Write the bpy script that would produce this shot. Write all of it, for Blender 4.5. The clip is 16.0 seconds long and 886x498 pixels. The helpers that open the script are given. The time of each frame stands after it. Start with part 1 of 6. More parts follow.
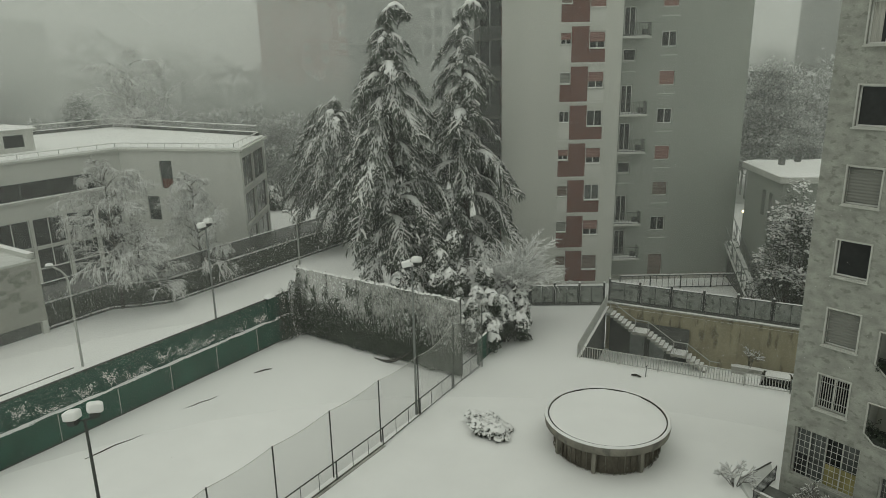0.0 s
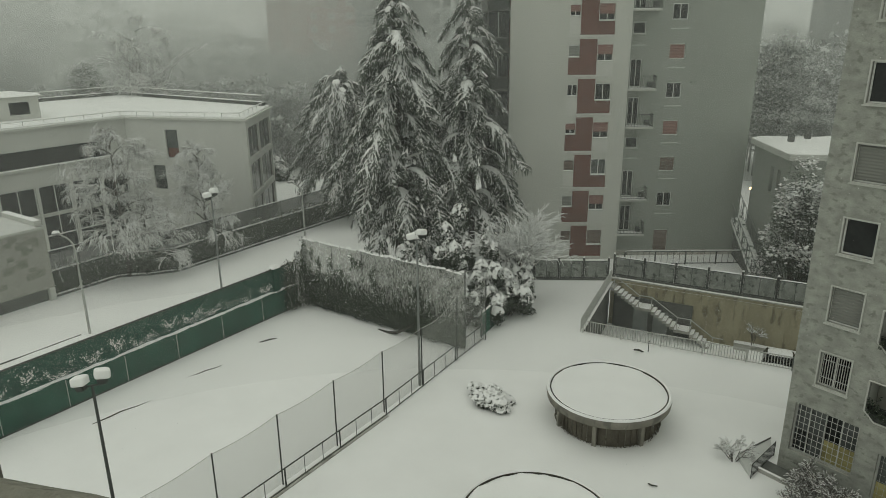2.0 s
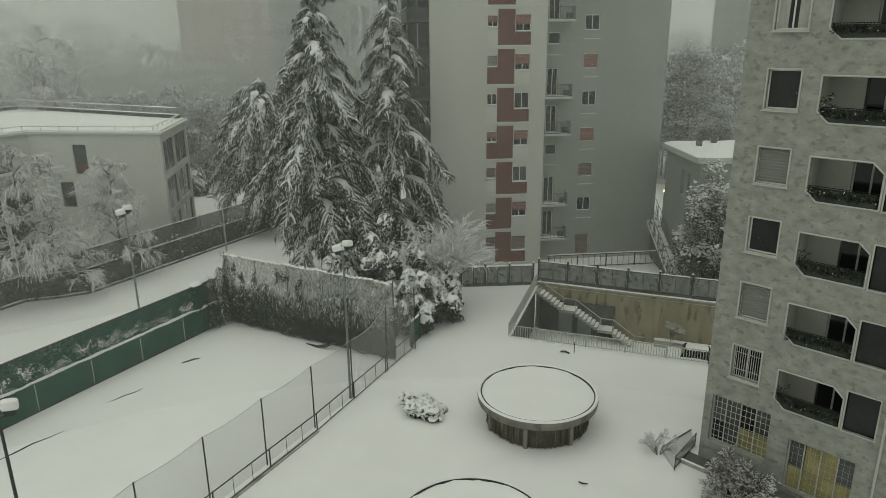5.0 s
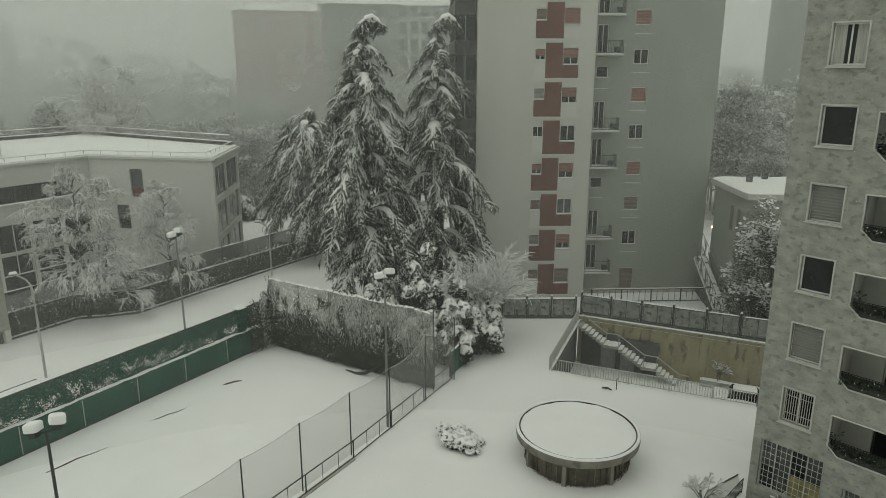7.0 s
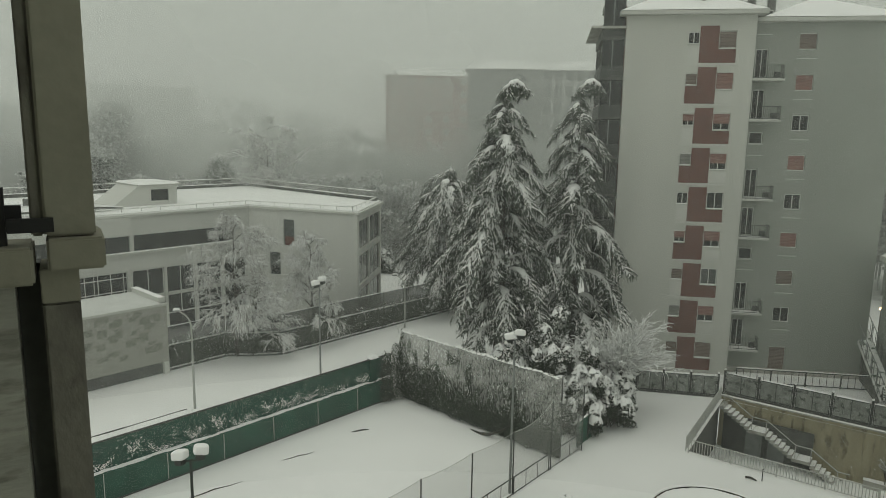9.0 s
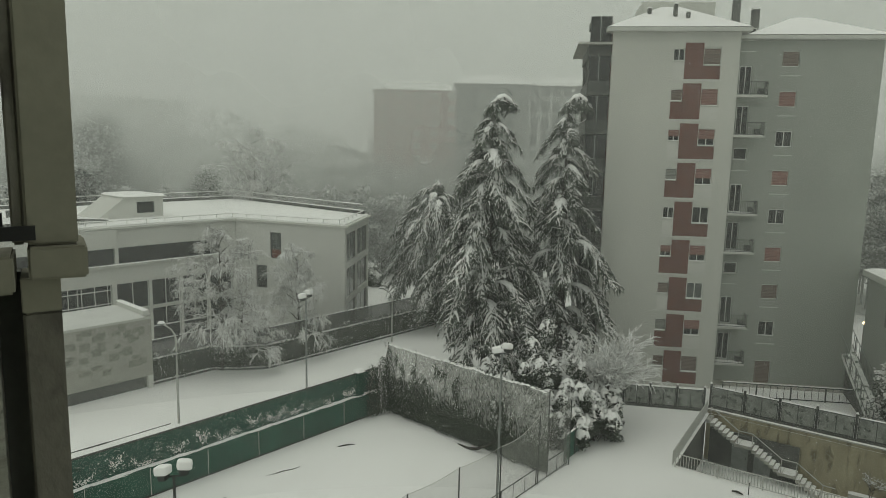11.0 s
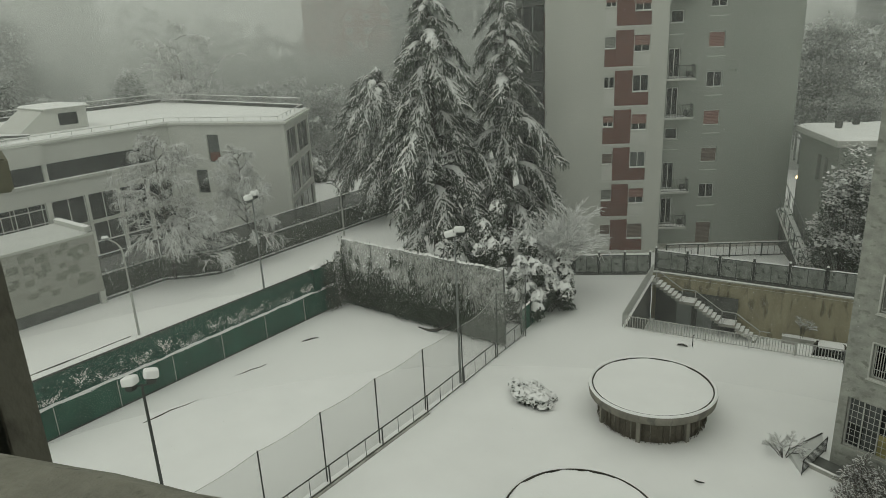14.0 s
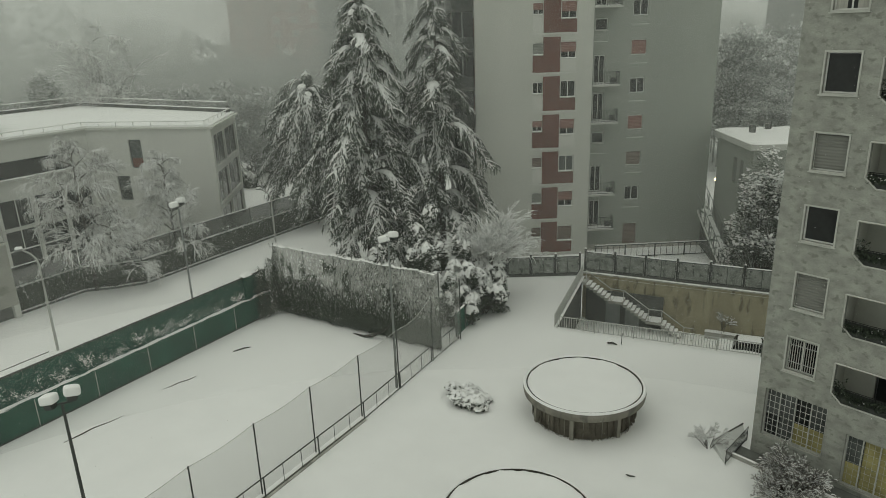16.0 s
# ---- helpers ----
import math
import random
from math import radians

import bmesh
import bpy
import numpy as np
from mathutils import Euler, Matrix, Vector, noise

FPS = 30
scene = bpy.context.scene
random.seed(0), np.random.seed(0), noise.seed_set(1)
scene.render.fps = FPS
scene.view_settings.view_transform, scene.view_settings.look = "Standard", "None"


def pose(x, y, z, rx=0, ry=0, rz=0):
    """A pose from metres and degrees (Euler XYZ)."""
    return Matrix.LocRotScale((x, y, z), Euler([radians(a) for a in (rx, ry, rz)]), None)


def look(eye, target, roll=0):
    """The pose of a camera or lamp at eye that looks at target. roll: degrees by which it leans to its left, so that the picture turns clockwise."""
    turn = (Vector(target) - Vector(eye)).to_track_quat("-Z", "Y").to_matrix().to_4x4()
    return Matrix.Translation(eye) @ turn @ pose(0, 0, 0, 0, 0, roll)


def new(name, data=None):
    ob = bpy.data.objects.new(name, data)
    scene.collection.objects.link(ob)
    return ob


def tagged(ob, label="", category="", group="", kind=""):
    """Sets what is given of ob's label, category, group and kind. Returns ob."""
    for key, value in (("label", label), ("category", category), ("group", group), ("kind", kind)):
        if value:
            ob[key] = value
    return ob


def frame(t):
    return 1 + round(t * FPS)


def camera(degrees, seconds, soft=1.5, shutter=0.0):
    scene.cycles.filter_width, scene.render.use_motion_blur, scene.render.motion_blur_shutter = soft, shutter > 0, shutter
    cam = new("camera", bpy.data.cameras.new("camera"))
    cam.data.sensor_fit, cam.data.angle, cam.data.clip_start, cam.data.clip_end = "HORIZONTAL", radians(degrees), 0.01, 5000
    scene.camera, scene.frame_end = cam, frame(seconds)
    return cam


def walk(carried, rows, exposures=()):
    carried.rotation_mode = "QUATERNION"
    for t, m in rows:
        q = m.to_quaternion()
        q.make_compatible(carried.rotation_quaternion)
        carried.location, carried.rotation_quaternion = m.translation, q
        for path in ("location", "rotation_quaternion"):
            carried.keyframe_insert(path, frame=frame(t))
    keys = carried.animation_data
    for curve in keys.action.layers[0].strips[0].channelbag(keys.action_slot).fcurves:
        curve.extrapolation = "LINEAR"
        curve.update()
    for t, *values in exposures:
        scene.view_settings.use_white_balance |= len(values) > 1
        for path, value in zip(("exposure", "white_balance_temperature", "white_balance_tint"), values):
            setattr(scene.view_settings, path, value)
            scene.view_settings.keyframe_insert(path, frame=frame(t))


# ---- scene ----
# camera and its walk
cam = camera(65.89, 16.0, 0.6)
PATH = [
    (0.0, pose(-0.052, 0.018, 18.995, 74.39, 1.09, 33.25)),
    (0.5, pose(-0.056, 0.004, 18.984, 75.21, 1.46, 33.97)),
    (1.0, pose(-0.062, 0.021, 18.994, 76.49, 1.07, 35.22)),
    (1.5, pose(-0.029, 0.014, 18.981, 74.60, 0.51, 35.12)),
    (2.0, pose(-0.036, 0.003, 18.985, 72.15, 0.46, 33.88)),
    (2.5, pose(-0.001, -0.012, 18.964, 69.90, 0.11, 32.29)),
    (3.0, pose(-0.021, -0.008, 18.983, 69.51, -0.18, 32.15)),
    (3.5, pose(0.000, -0.032, 18.996, 70.32, 0.24, 31.24)),
    (4.0, pose(-0.007, -0.019, 19.011, 71.86, 0.47, 30.57)),
    (4.5, pose(-0.005, -0.004, 19.006, 72.21, 0.41, 28.67)),
    (4.7, pose(-0.004, -0.009, 19.000, 72.48, 0.61, 27.52)),
    (6.8, pose(0.032, 0.025, 18.984, 75.12, -0.15, 29.06)),
    (7.0, pose(0.021, 0.007, 18.974, 75.43, -0.03, 31.31)),
    (7.5, pose(0.010, -0.010, 18.986, 76.18, -0.03, 37.98)),
    (8.0, pose(0.014, -0.015, 19.003, 75.93, -0.49, 41.76)),
    (8.5, pose(0.005, 0.004, 19.015, 77.27, -0.86, 42.64)),
    (9.0, pose(0.006, -0.008, 19.024, 80.30, -0.92, 42.88)),
    (9.2, pose(0.008, -0.005, 19.013, 82.35, -0.84, 43.09)),
    (11.3, pose(0.009, -0.001, 19.004, 81.03, -1.27, 41.67)),
    (11.5, pose(0.000, -0.008, 19.004, 80.25, -1.12, 41.61)),
    (12.0, pose(0.014, 0.000, 18.995, 77.52, -0.73, 41.41)),
    (12.5, pose(0.019, -0.001, 18.977, 74.12, -0.01, 41.72)),
    (13.0, pose(-0.001, 0.008, 18.946, 72.72, -0.04, 41.52)),
    (13.5, pose(0.005, 0.015, 18.956, 71.81, 1.83, 38.57)),
    (14.0, pose(0.012, 0.013, 18.973, 72.02, 2.56, 36.63)),
    (14.5, pose(0.011, 0.012, 18.980, 71.38, 2.63, 34.59)),
    (15.0, pose(0.022, 0.004, 18.995, 71.06, 2.21, 31.68)),
    (15.5, pose(0.031, -0.019, 19.016, 71.95, 2.20, 31.01)),
    (16.0, pose(0.029, -0.005, 19.019, 72.14, 1.82, 31.05)),
]
walk(cam, PATH, [(0.0, -0.34), (16.0, -0.34)])

# ---- light: a closed, snowing overcast sky ----
world = bpy.data.worlds.new("overcast_sky")
scene.world = world
world.use_nodes = True
wn = world.node_tree.nodes
sky = wn.new("ShaderNodeTexSky")
sky.sky_type, sky.sun_disc = 'NISHITA', False
sky.sun_elevation, sky.sun_rotation = radians(60), radians(-30)
mixer = wn.new("ShaderNodeMix")
mixer.data_type = 'RGBA'
mixer.inputs["Factor"].default_value = 0.97
mixer.inputs["B"].default_value = (6.15, 6.47, 5.82, 1)
world.node_tree.links.new(sky.outputs[0], mixer.inputs["A"])
world.node_tree.links.new(mixer.outputs["Result"], wn["Background"].inputs[0])
wn["Background"].inputs[1].default_value = 0.1
sun_data = bpy.data.lights.new("sun", 'SUN')
sun_data.energy, sun_data.angle, sun_data.color = 0.85, radians(100), (1.0, 1.0, 0.91)
sun = new("sun", sun_data)
sun.matrix_world = look((0, 0, 60), (6, 14, 0))

# ---- materials ----
def material(name, colour, rough=0.8, vary=0.15, scale=3.0, fine=40.0, bump=0.2, metal=0.0, second=None, amount=0.5, stretch=(1, 1, 1), depth=0.02):
    """A surface with stains at one scale, grain at another, and relief."""
    m = bpy.data.materials.new(name)
    m.use_nodes = True
    nt, n = m.node_tree, m.node_tree.nodes
    b = n["Principled BSDF"]
    co = n.new("ShaderNodeTexCoord")
    mp = n.new("ShaderNodeMapping")
    mp.inputs["Scale"].default_value = stretch
    nt.links.new(co.outputs["Object"], mp.inputs[0])
    big, small = n.new("ShaderNodeTexNoise"), n.new("ShaderNodeTexNoise")
    for t, s, d in ((big, scale, 5), (small, fine, 3)):
        t.inputs["Scale"].default_value, t.inputs["Detail"].default_value = s, d
        nt.links.new(mp.outputs[0], t.inputs["Vector"])
    ramp = n.new("ShaderNodeValToRGB")
    dark = tuple(c * (1 - vary) for c in colour)
    light = tuple(min(1, c * (1 + vary)) for c in colour)
    ramp.color_ramp.elements[0].position, ramp.color_ramp.elements[1].position = 0.32, 0.68
    ramp.color_ramp.elements[0].color, ramp.color_ramp.elements[1].color = (*dark, 1), (*light, 1)
    nt.links.new(big.outputs["Fac"], ramp.inputs[0])
    out = ramp.outputs[0]
    if second:
        r2 = n.new("ShaderNodeValToRGB")
        r2.color_ramp.elements[0].position, r2.color_ramp.elements[1].position = 0.62 - amount * 0.3, 0.72 - amount * 0.3
        t3 = n.new("ShaderNodeTexNoise")
        t3.inputs["Scale"].default_value, t3.inputs["Detail"].default_value = scale * 1.7, 6
        nt.links.new(mp.outputs[0], t3.inputs["Vector"])
        nt.links.new(t3.outputs["Fac"], r2.inputs[0])
        mx = n.new("ShaderNodeMix")
        mx.data_type = 'RGBA'
        nt.links.new(r2.outputs[0], mx.inputs["Factor"])
        nt.links.new(out, mx.inputs["A"])
        mx.inputs["B"].default_value = (*second, 1)
        out = mx.outputs["Result"]
    grain = n.new("ShaderNodeMix")
    grain.data_type, grain.blend_type = 'RGBA', 'OVERLAY'
    grain.inputs["Factor"].default_value = vary
    nt.links.new(out, grain.inputs["A"])
    nt.links.new(small.outputs["Fac"], grain.inputs["B"])
    nt.links.new(grain.outputs["Result"], b.inputs["Base Color"])
    bp = n.new("ShaderNodeBump")
    bp.inputs["Strength"].default_value, bp.inputs["Distance"].default_value = bump, depth
    nt.links.new(small.outputs["Fac"], bp.inputs["Height"])
    nt.links.new(bp.outputs[0], b.inputs["Normal"])
    b.inputs["Roughness"].default_value, b.inputs["Metallic"].default_value = rough, metal
    b.inputs["Specular IOR Level"].default_value = 0.3
    return m


def glass(name, colour, rough=0.08):
    m = material(name, colour, rough, 0.3, 0.8, 6.0, 0.02)
    m.node_tree.nodes["Principled BSDF"].inputs["Specular IOR Level"].default_value = 0.35
    return m


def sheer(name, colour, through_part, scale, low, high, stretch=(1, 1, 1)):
    """Thin stuff with gaps: netting, white haze sheets."""
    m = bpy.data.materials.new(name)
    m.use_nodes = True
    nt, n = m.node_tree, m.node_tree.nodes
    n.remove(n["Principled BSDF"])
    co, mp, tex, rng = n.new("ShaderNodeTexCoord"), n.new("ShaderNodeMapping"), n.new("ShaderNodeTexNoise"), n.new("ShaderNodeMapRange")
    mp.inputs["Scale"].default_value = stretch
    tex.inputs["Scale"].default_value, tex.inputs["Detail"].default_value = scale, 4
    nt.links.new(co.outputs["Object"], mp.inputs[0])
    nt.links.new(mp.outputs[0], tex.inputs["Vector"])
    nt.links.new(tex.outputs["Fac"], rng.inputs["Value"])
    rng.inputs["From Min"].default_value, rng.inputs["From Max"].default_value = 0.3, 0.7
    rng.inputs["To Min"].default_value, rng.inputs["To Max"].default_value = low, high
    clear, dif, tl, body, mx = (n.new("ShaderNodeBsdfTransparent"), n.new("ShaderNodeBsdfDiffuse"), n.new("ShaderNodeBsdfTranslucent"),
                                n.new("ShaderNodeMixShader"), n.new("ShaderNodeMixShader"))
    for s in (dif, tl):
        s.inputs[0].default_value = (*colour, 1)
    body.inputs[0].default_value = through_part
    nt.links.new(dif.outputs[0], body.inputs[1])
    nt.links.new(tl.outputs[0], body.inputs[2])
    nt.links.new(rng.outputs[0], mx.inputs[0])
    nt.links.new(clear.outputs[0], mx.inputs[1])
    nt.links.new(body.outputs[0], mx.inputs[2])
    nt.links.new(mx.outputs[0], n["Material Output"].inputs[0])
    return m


SNOW = material("snow", (0.83, 0.84, 0.82), 0.75, 0.025, 0.35, 9.0, 0.25, depth=0.03)
SNOW_TWIG = material("snow on twigs", (0.80, 0.81, 0.79), 0.8, 0.06, 2.0, 20.0, 0.1)
SNOW_DIRTY = material("thin snow with debris", (0.70, 0.72, 0.69), 0.8, 0.12, 1.2, 14.0, 0.5, second=(0.10, 0.13, 0.10), amount=0.25)
GREY_SNOW = material("thin grey snow", (0.56, 0.575, 0.55), 0.7, 0.08, 0.6, 9.0, 0.2)
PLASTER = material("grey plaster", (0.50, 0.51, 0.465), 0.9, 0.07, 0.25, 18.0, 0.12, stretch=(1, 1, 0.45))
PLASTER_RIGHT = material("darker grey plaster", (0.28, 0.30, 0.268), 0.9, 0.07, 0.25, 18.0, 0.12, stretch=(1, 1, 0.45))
PLASTER_PALE = material("pale plaster panel", (0.56, 0.57, 0.53), 0.9, 0.05, 0.8, 20.0, 0.1)
RED = material("dark red facing", (0.135, 0.058, 0.045), 0.8, 0.14, 1.2, 25.0, 0.2)
RED_FADED = material("faded red roller shutter", (0.23, 0.125, 0.105), 0.75, 0.08, 1.0, 30.0, 0.2, stretch=(0.3, 0.3, 4))
BROWN = material("brown roller shutter", (0.16, 0.125, 0.105), 0.75, 0.1, 1.0, 30.0, 0.2, stretch=(0.3, 0.3, 4))
GREY_SHUTTER = material("grey roller shutter", (0.21, 0.215, 0.195), 0.7, 0.05, 0.7, 25.0, 0.2, stretch=(0.3, 0.3, 4))
MARBLE = material("mottled stone facing", (0.31, 0.32, 0.285), 0.75, 0.2, 1.7, 16.0, 0.2, second=(0.215, 0.223, 0.195), amount=0.25, stretch=(1, 1, 1.45))
TRIM = material("pale stone trim", (0.50, 0.51, 0.47), 0.7, 0.05, 2.0, 30.0, 0.1)
TRIM_DULL = material("dull stone trim", (0.49, 0.50, 0.46), 0.8, 0.08, 2.0, 30.0, 0.1)
WHITE_FRAME = material("white window frame", (0.66, 0.67, 0.64), 0.5, 0.04, 2.0, 30.0, 0.05)
DARK_FRAME = material("dark painted metal", (0.06, 0.066, 0.06), 0.5, 0.15, 2.0, 30.0, 0.1)
BLACK_IRON = material("black wrought iron", (0.02, 0.021, 0.02), 0.55, 0.2, 3.0, 30.0, 0.15)
GREY_METAL = material("galvanised steel", (0.23, 0.245, 0.235), 0.5, 0.15, 2.0, 30.0, 0.1, metal=0.3)
RAIL_PALE = material("pale painted railing", (0.45, 0.46, 0.43), 0.6, 0.1, 2.0, 20.0, 0.1)
GLASS = glass("dark window glass", (0.018, 0.021, 0.02))
GLASS_GREY = glass("grey window glass", (0.09, 0.10, 0.095), 0.2)
CURTAIN = material("pale curtain", (0.42, 0.42, 0.38), 0.9, 0.12, 2.0, 20.0, 0.1, stretch=(6, 6, 0.4))
YELLOW_PANE = material("yellow curtain with painted room light", (0.34, 0.31, 0.14), 0.9, 0.25, 1.2, 10.0, 0.1)
LOUVRE = material("weathered brown louvres", (0.15, 0.138, 0.11), 0.9, 0.25, 2.0, 14.0, 0.4)
RIM = material("stained concrete rim", (0.235, 0.225, 0.19), 0.9, 0.14, 1.2, 14.0, 0.3, second=(0.16, 0.155, 0.135), amount=0.28, stretch=(1, 1, 0.5))
LOGGIA = material("grey loggia plaster", (0.50, 0.51, 0.46), 0.9, 0.08, 0.8, 12.0, 0.1)
# far conifer green with haze mixed into the colour
DUSK_GREEN = material("hazy conifer green", (0.10, 0.115, 0.10), 0.9, 0.2, 1.0, 8.0, 0.1)
ROOM = material("room grey painted dim", (0.22, 0.225, 0.205), 0.9, 0.1, 0.8, 12.0, 0.1)
CONCRETE = material("weathered concrete", (0.40, 0.40, 0.36), 0.9, 0.14, 0.7, 16.0, 0.35, second=(0.25, 0.25, 0.22), amount=0.25)
CONCRETE_PALE = material("pale concrete", (0.56, 0.57, 0.53), 0.85, 0.05, 0.5, 14.0, 0.15, stretch=(1, 1, 0.5))
# dark concrete; also paints shade in recesses, the light well and the institute core
CONCRETE_DARK = material("dark concrete and painted shade", (0.11, 0.115, 0.105), 0.8, 0.25, 0.8, 12.0, 0.4)
MURAL = material("textured mural concrete", (0.33, 0.33, 0.292), 0.9, 0.10, 1.5, 12.0, 0.3)
MURAL_DARK = material("darker mural relief", (0.225, 0.228, 0.20), 0.9, 0.15, 2.0, 12.0, 0.3)
YELLOW_WALL = material("stained yellow plaster", (0.325, 0.296, 0.20), 0.9, 0.16, 0.8, 12.0, 0.3, second=(0.19, 0.172, 0.12), amount=0.26, stretch=(1.5, 1.5, 0.4))
GREEN = material("green court boarding", (0.022, 0.085, 0.058), 0.65, 0.2, 0.8, 12.0, 0.2)
HEDGE_DARK = material("dark ivy", (0.045, 0.055, 0.04), 0.8, 0.35, 2.5, 14.0, 0.8, depth=0.06)
# needle green lightened for frost and for the haze before the cedars
NEEDLE = material("cedar needles", (0.092, 0.107, 0.088), 0.8, 0.3, 1.0, 12.0, 0.2)
LEAF = material("evergreen leaves", (0.05, 0.065, 0.045), 0.7, 0.3, 2.0, 14.0, 0.2)
BARK = material("dark wet bark", (0.06, 0.055, 0.048), 0.9, 0.3, 2.0, 18.0, 0.6, stretch=(3, 3, 0.6))
TWIG = material("grey twigs", (0.17, 0.165, 0.15), 0.9, 0.2, 3.0, 20.0, 0.2)
FAR_WALL = material("grey brick tower", (0.21, 0.22, 0.207), 0.9, 0.08, 0.2, 6.0, 0.1)
FAR_RED = material("reddish brick block", (0.33, 0.225, 0.20), 0.9, 0.08, 0.2, 6.0, 0.1)
# far foliage: haze is put into these three pale greys
SNOW_FAR = material("far crown snow greyed for haze", (0.55, 0.565, 0.545), 0.9, 0.1, 0.2, 3.0, 0.1)
FAR_DIM = material("winter trees greyed for haze", (0.32, 0.335, 0.315), 0.9, 0.15, 0.15, 2.0, 0.3)
FAR_WOOD = material("snowy woodland paled for haze", (0.41, 0.425, 0.405), 0.9, 0.10, 0.15, 2.0, 0.3)
NET_DARK = sheer("dark fence mesh", (0.08, 0.087, 0.08), 0.4, 40.0, 0.35, 0.7)
NET = sheer("court netting", (0.33, 0.34, 0.32), 0.4, 60.0, 0.10, 0.42)
NET_CORNER = sheer("snow-dusted netting", (0.5, 0.51, 0.48), 0.5, 30.0, 0.14, 0.5)
NET_SNOWY = sheer("snow-clogged netting", (0.50, 0.51, 0.48), 0.4, 9.0, 0.12, 0.72, (1, 1, 0.4))
# sheets that stand in for haze in the air
VEIL = sheer("haze sheet", (0.93, 0.95, 0.92), 0.5, 0.02, 0.19, 0.26)
VEIL_THICK = sheer("thick haze sheet", (0.93, 0.95, 0.92), 0.5, 0.015, 0.38, 0.55)
VEIL_MID = sheer("mid haze sheet", (0.93, 0.95, 0.92), 0.5, 0.02, 0.24, 0.32)
VEIL_THIN = sheer("thin haze sheet", (0.93, 0.95, 0.92), 0.5, 0.03, 0.05, 0.08)
LEDGE = material("dirty cement ledge", (0.255, 0.25, 0.205), 0.9, 0.12, 14.0, 70.0, 0.9, second=(0.10, 0.10, 0.075), amount=0.04, depth=0.01)
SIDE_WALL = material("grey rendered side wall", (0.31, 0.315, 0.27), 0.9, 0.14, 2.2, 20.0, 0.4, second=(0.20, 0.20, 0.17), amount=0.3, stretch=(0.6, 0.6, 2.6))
# stains of the lower shaft; also the painted shade of the upper return
STAIN_AND_SHADE = material("stained cement and painted column shade", (0.17, 0.166, 0.136), 0.9, 0.16, 1.6, 22.0, 0.4, second=(0.10, 0.095, 0.08), amount=0.35, stretch=(1, 1, 0.6))
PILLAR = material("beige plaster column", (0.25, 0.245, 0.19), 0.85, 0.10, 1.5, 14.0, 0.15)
RUBBER = material("black rubber", (0.02, 0.02, 0.02), 0.8, 0.2, 4.0, 30.0, 0.2)
CAR_PAINT = material("grey car paint", (0.12, 0.13, 0.13), 0.35, 0.1, 2.0, 30.0, 0.02)
SOIL = material("wet leaf litter", (0.05, 0.048, 0.04), 0.9, 0.4, 4.0, 18.0, 0.6)
LAMP_ON = bpy.data.materials.new("warm lit street lamp")
LAMP_ON.use_nodes = True
LAMP_ON.node_tree.nodes["Principled BSDF"].inputs["Emission Color"].default_value = (1.0, 0.72, 0.35, 1)
LAMP_ON.node_tree.nodes["Principled BSDF"].inputs["Emission Strength"].default_value = 6

# ---- building blocks ----
def part(name, bm, material_, parent, label="", smooth=False):
    me = bpy.data.meshes.new(name)
    bm.normal_update()
    bm.to_mesh(me)
    bm.free()
    me.materials.append(material_)
    if smooth:
        me.shade_smooth()
    ob = new(name, me)
    ob.parent = parent
    return tagged(ob, label)


def raw(name, verts, faces, material_, parent, label="", smooth=False):
    me = bpy.data.meshes.new(name)
    me.from_pydata(verts, [], faces)
    me.materials.append(material_)
    if smooth:
        me.shade_smooth()
    ob = new(name, me)
    ob.parent = parent
    return tagged(ob, label)


def thing(name, m, label, category, group="", kind=""):
    ob = new(name)
    ob.empty_display_size = 0.3
    ob.matrix_world = m
    return tagged(ob, label, category, group, kind)


def box(bm, x0, x1, y0, y1, z0, z1, bevel=0.0):
    r = bmesh.ops.create_cube(bm, size=1.0)
    for v in r["verts"]:
        v.co = Vector(((x0 + x1) / 2 + v.co.x * (x1 - x0), (y0 + y1) / 2 + v.co.y * (y1 - y0), (z0 + z1) / 2 + v.co.z * (z1 - z0)))
    if bevel:
        es = list({e for v in r["verts"] for e in v.link_edges})
        bmesh.ops.bevel(bm, geom=es, offset=bevel, segments=2, affect='EDGES')
    return bm


def block(x0, x1, y0, y1, z0, z1, bevel=0.0):
    return box(bmesh.new(), x0, x1, y0, y1, z0, z1, bevel)


def rod(bm, a, b, r0, r1=None, n=8):
    """A tapered rod between two places."""
    a, b = Vector(a), Vector(b)
    r1 = r0 if r1 is None else r1
    q = (b - a).to_track_quat("Z", "Y").to_matrix()
    rings = []
    for p, r in ((a, r0), (b, r1)):
        rings.append([bm.verts.new(p + q @ Vector((r * math.cos(6.28319 * k / n), r * math.sin(6.28319 * k / n), 0))) for k in range(n)])
    for k in range(n):
        bm.faces.new((rings[0][k], rings[0][(k + 1) % n], rings[1][(k + 1) % n], rings[1][k]))
    bm.faces.new(rings[0][::-1])
    bm.faces.new(rings[1])
    return bm


def tube(bm, pts, radii, n=7):
    """A tapered tube along a line of places."""
    rings = []
    for i, p in enumerate(pts):
        d = Vector(pts[min(i + 1, len(pts) - 1)]) - Vector(pts[max(i - 1, 0)])
        q = d.to_track_quat("Z", "Y").to_matrix()
        rings.append([bm.verts.new(Vector(p) + q @ Vector((radii[i] * math.cos(6.28319 * k / n), radii[i] * math.sin(6.28319 * k / n), 0))) for k in range(n)])
    for a, b in zip(rings, rings[1:]):
        for k in range(n):
            bm.faces.new((a[k], a[(k + 1) % n], b[(k + 1) % n], b[k]))
    bm.faces.new(rings[0][::-1])
    bm.faces.new(rings[-1])
    return bm


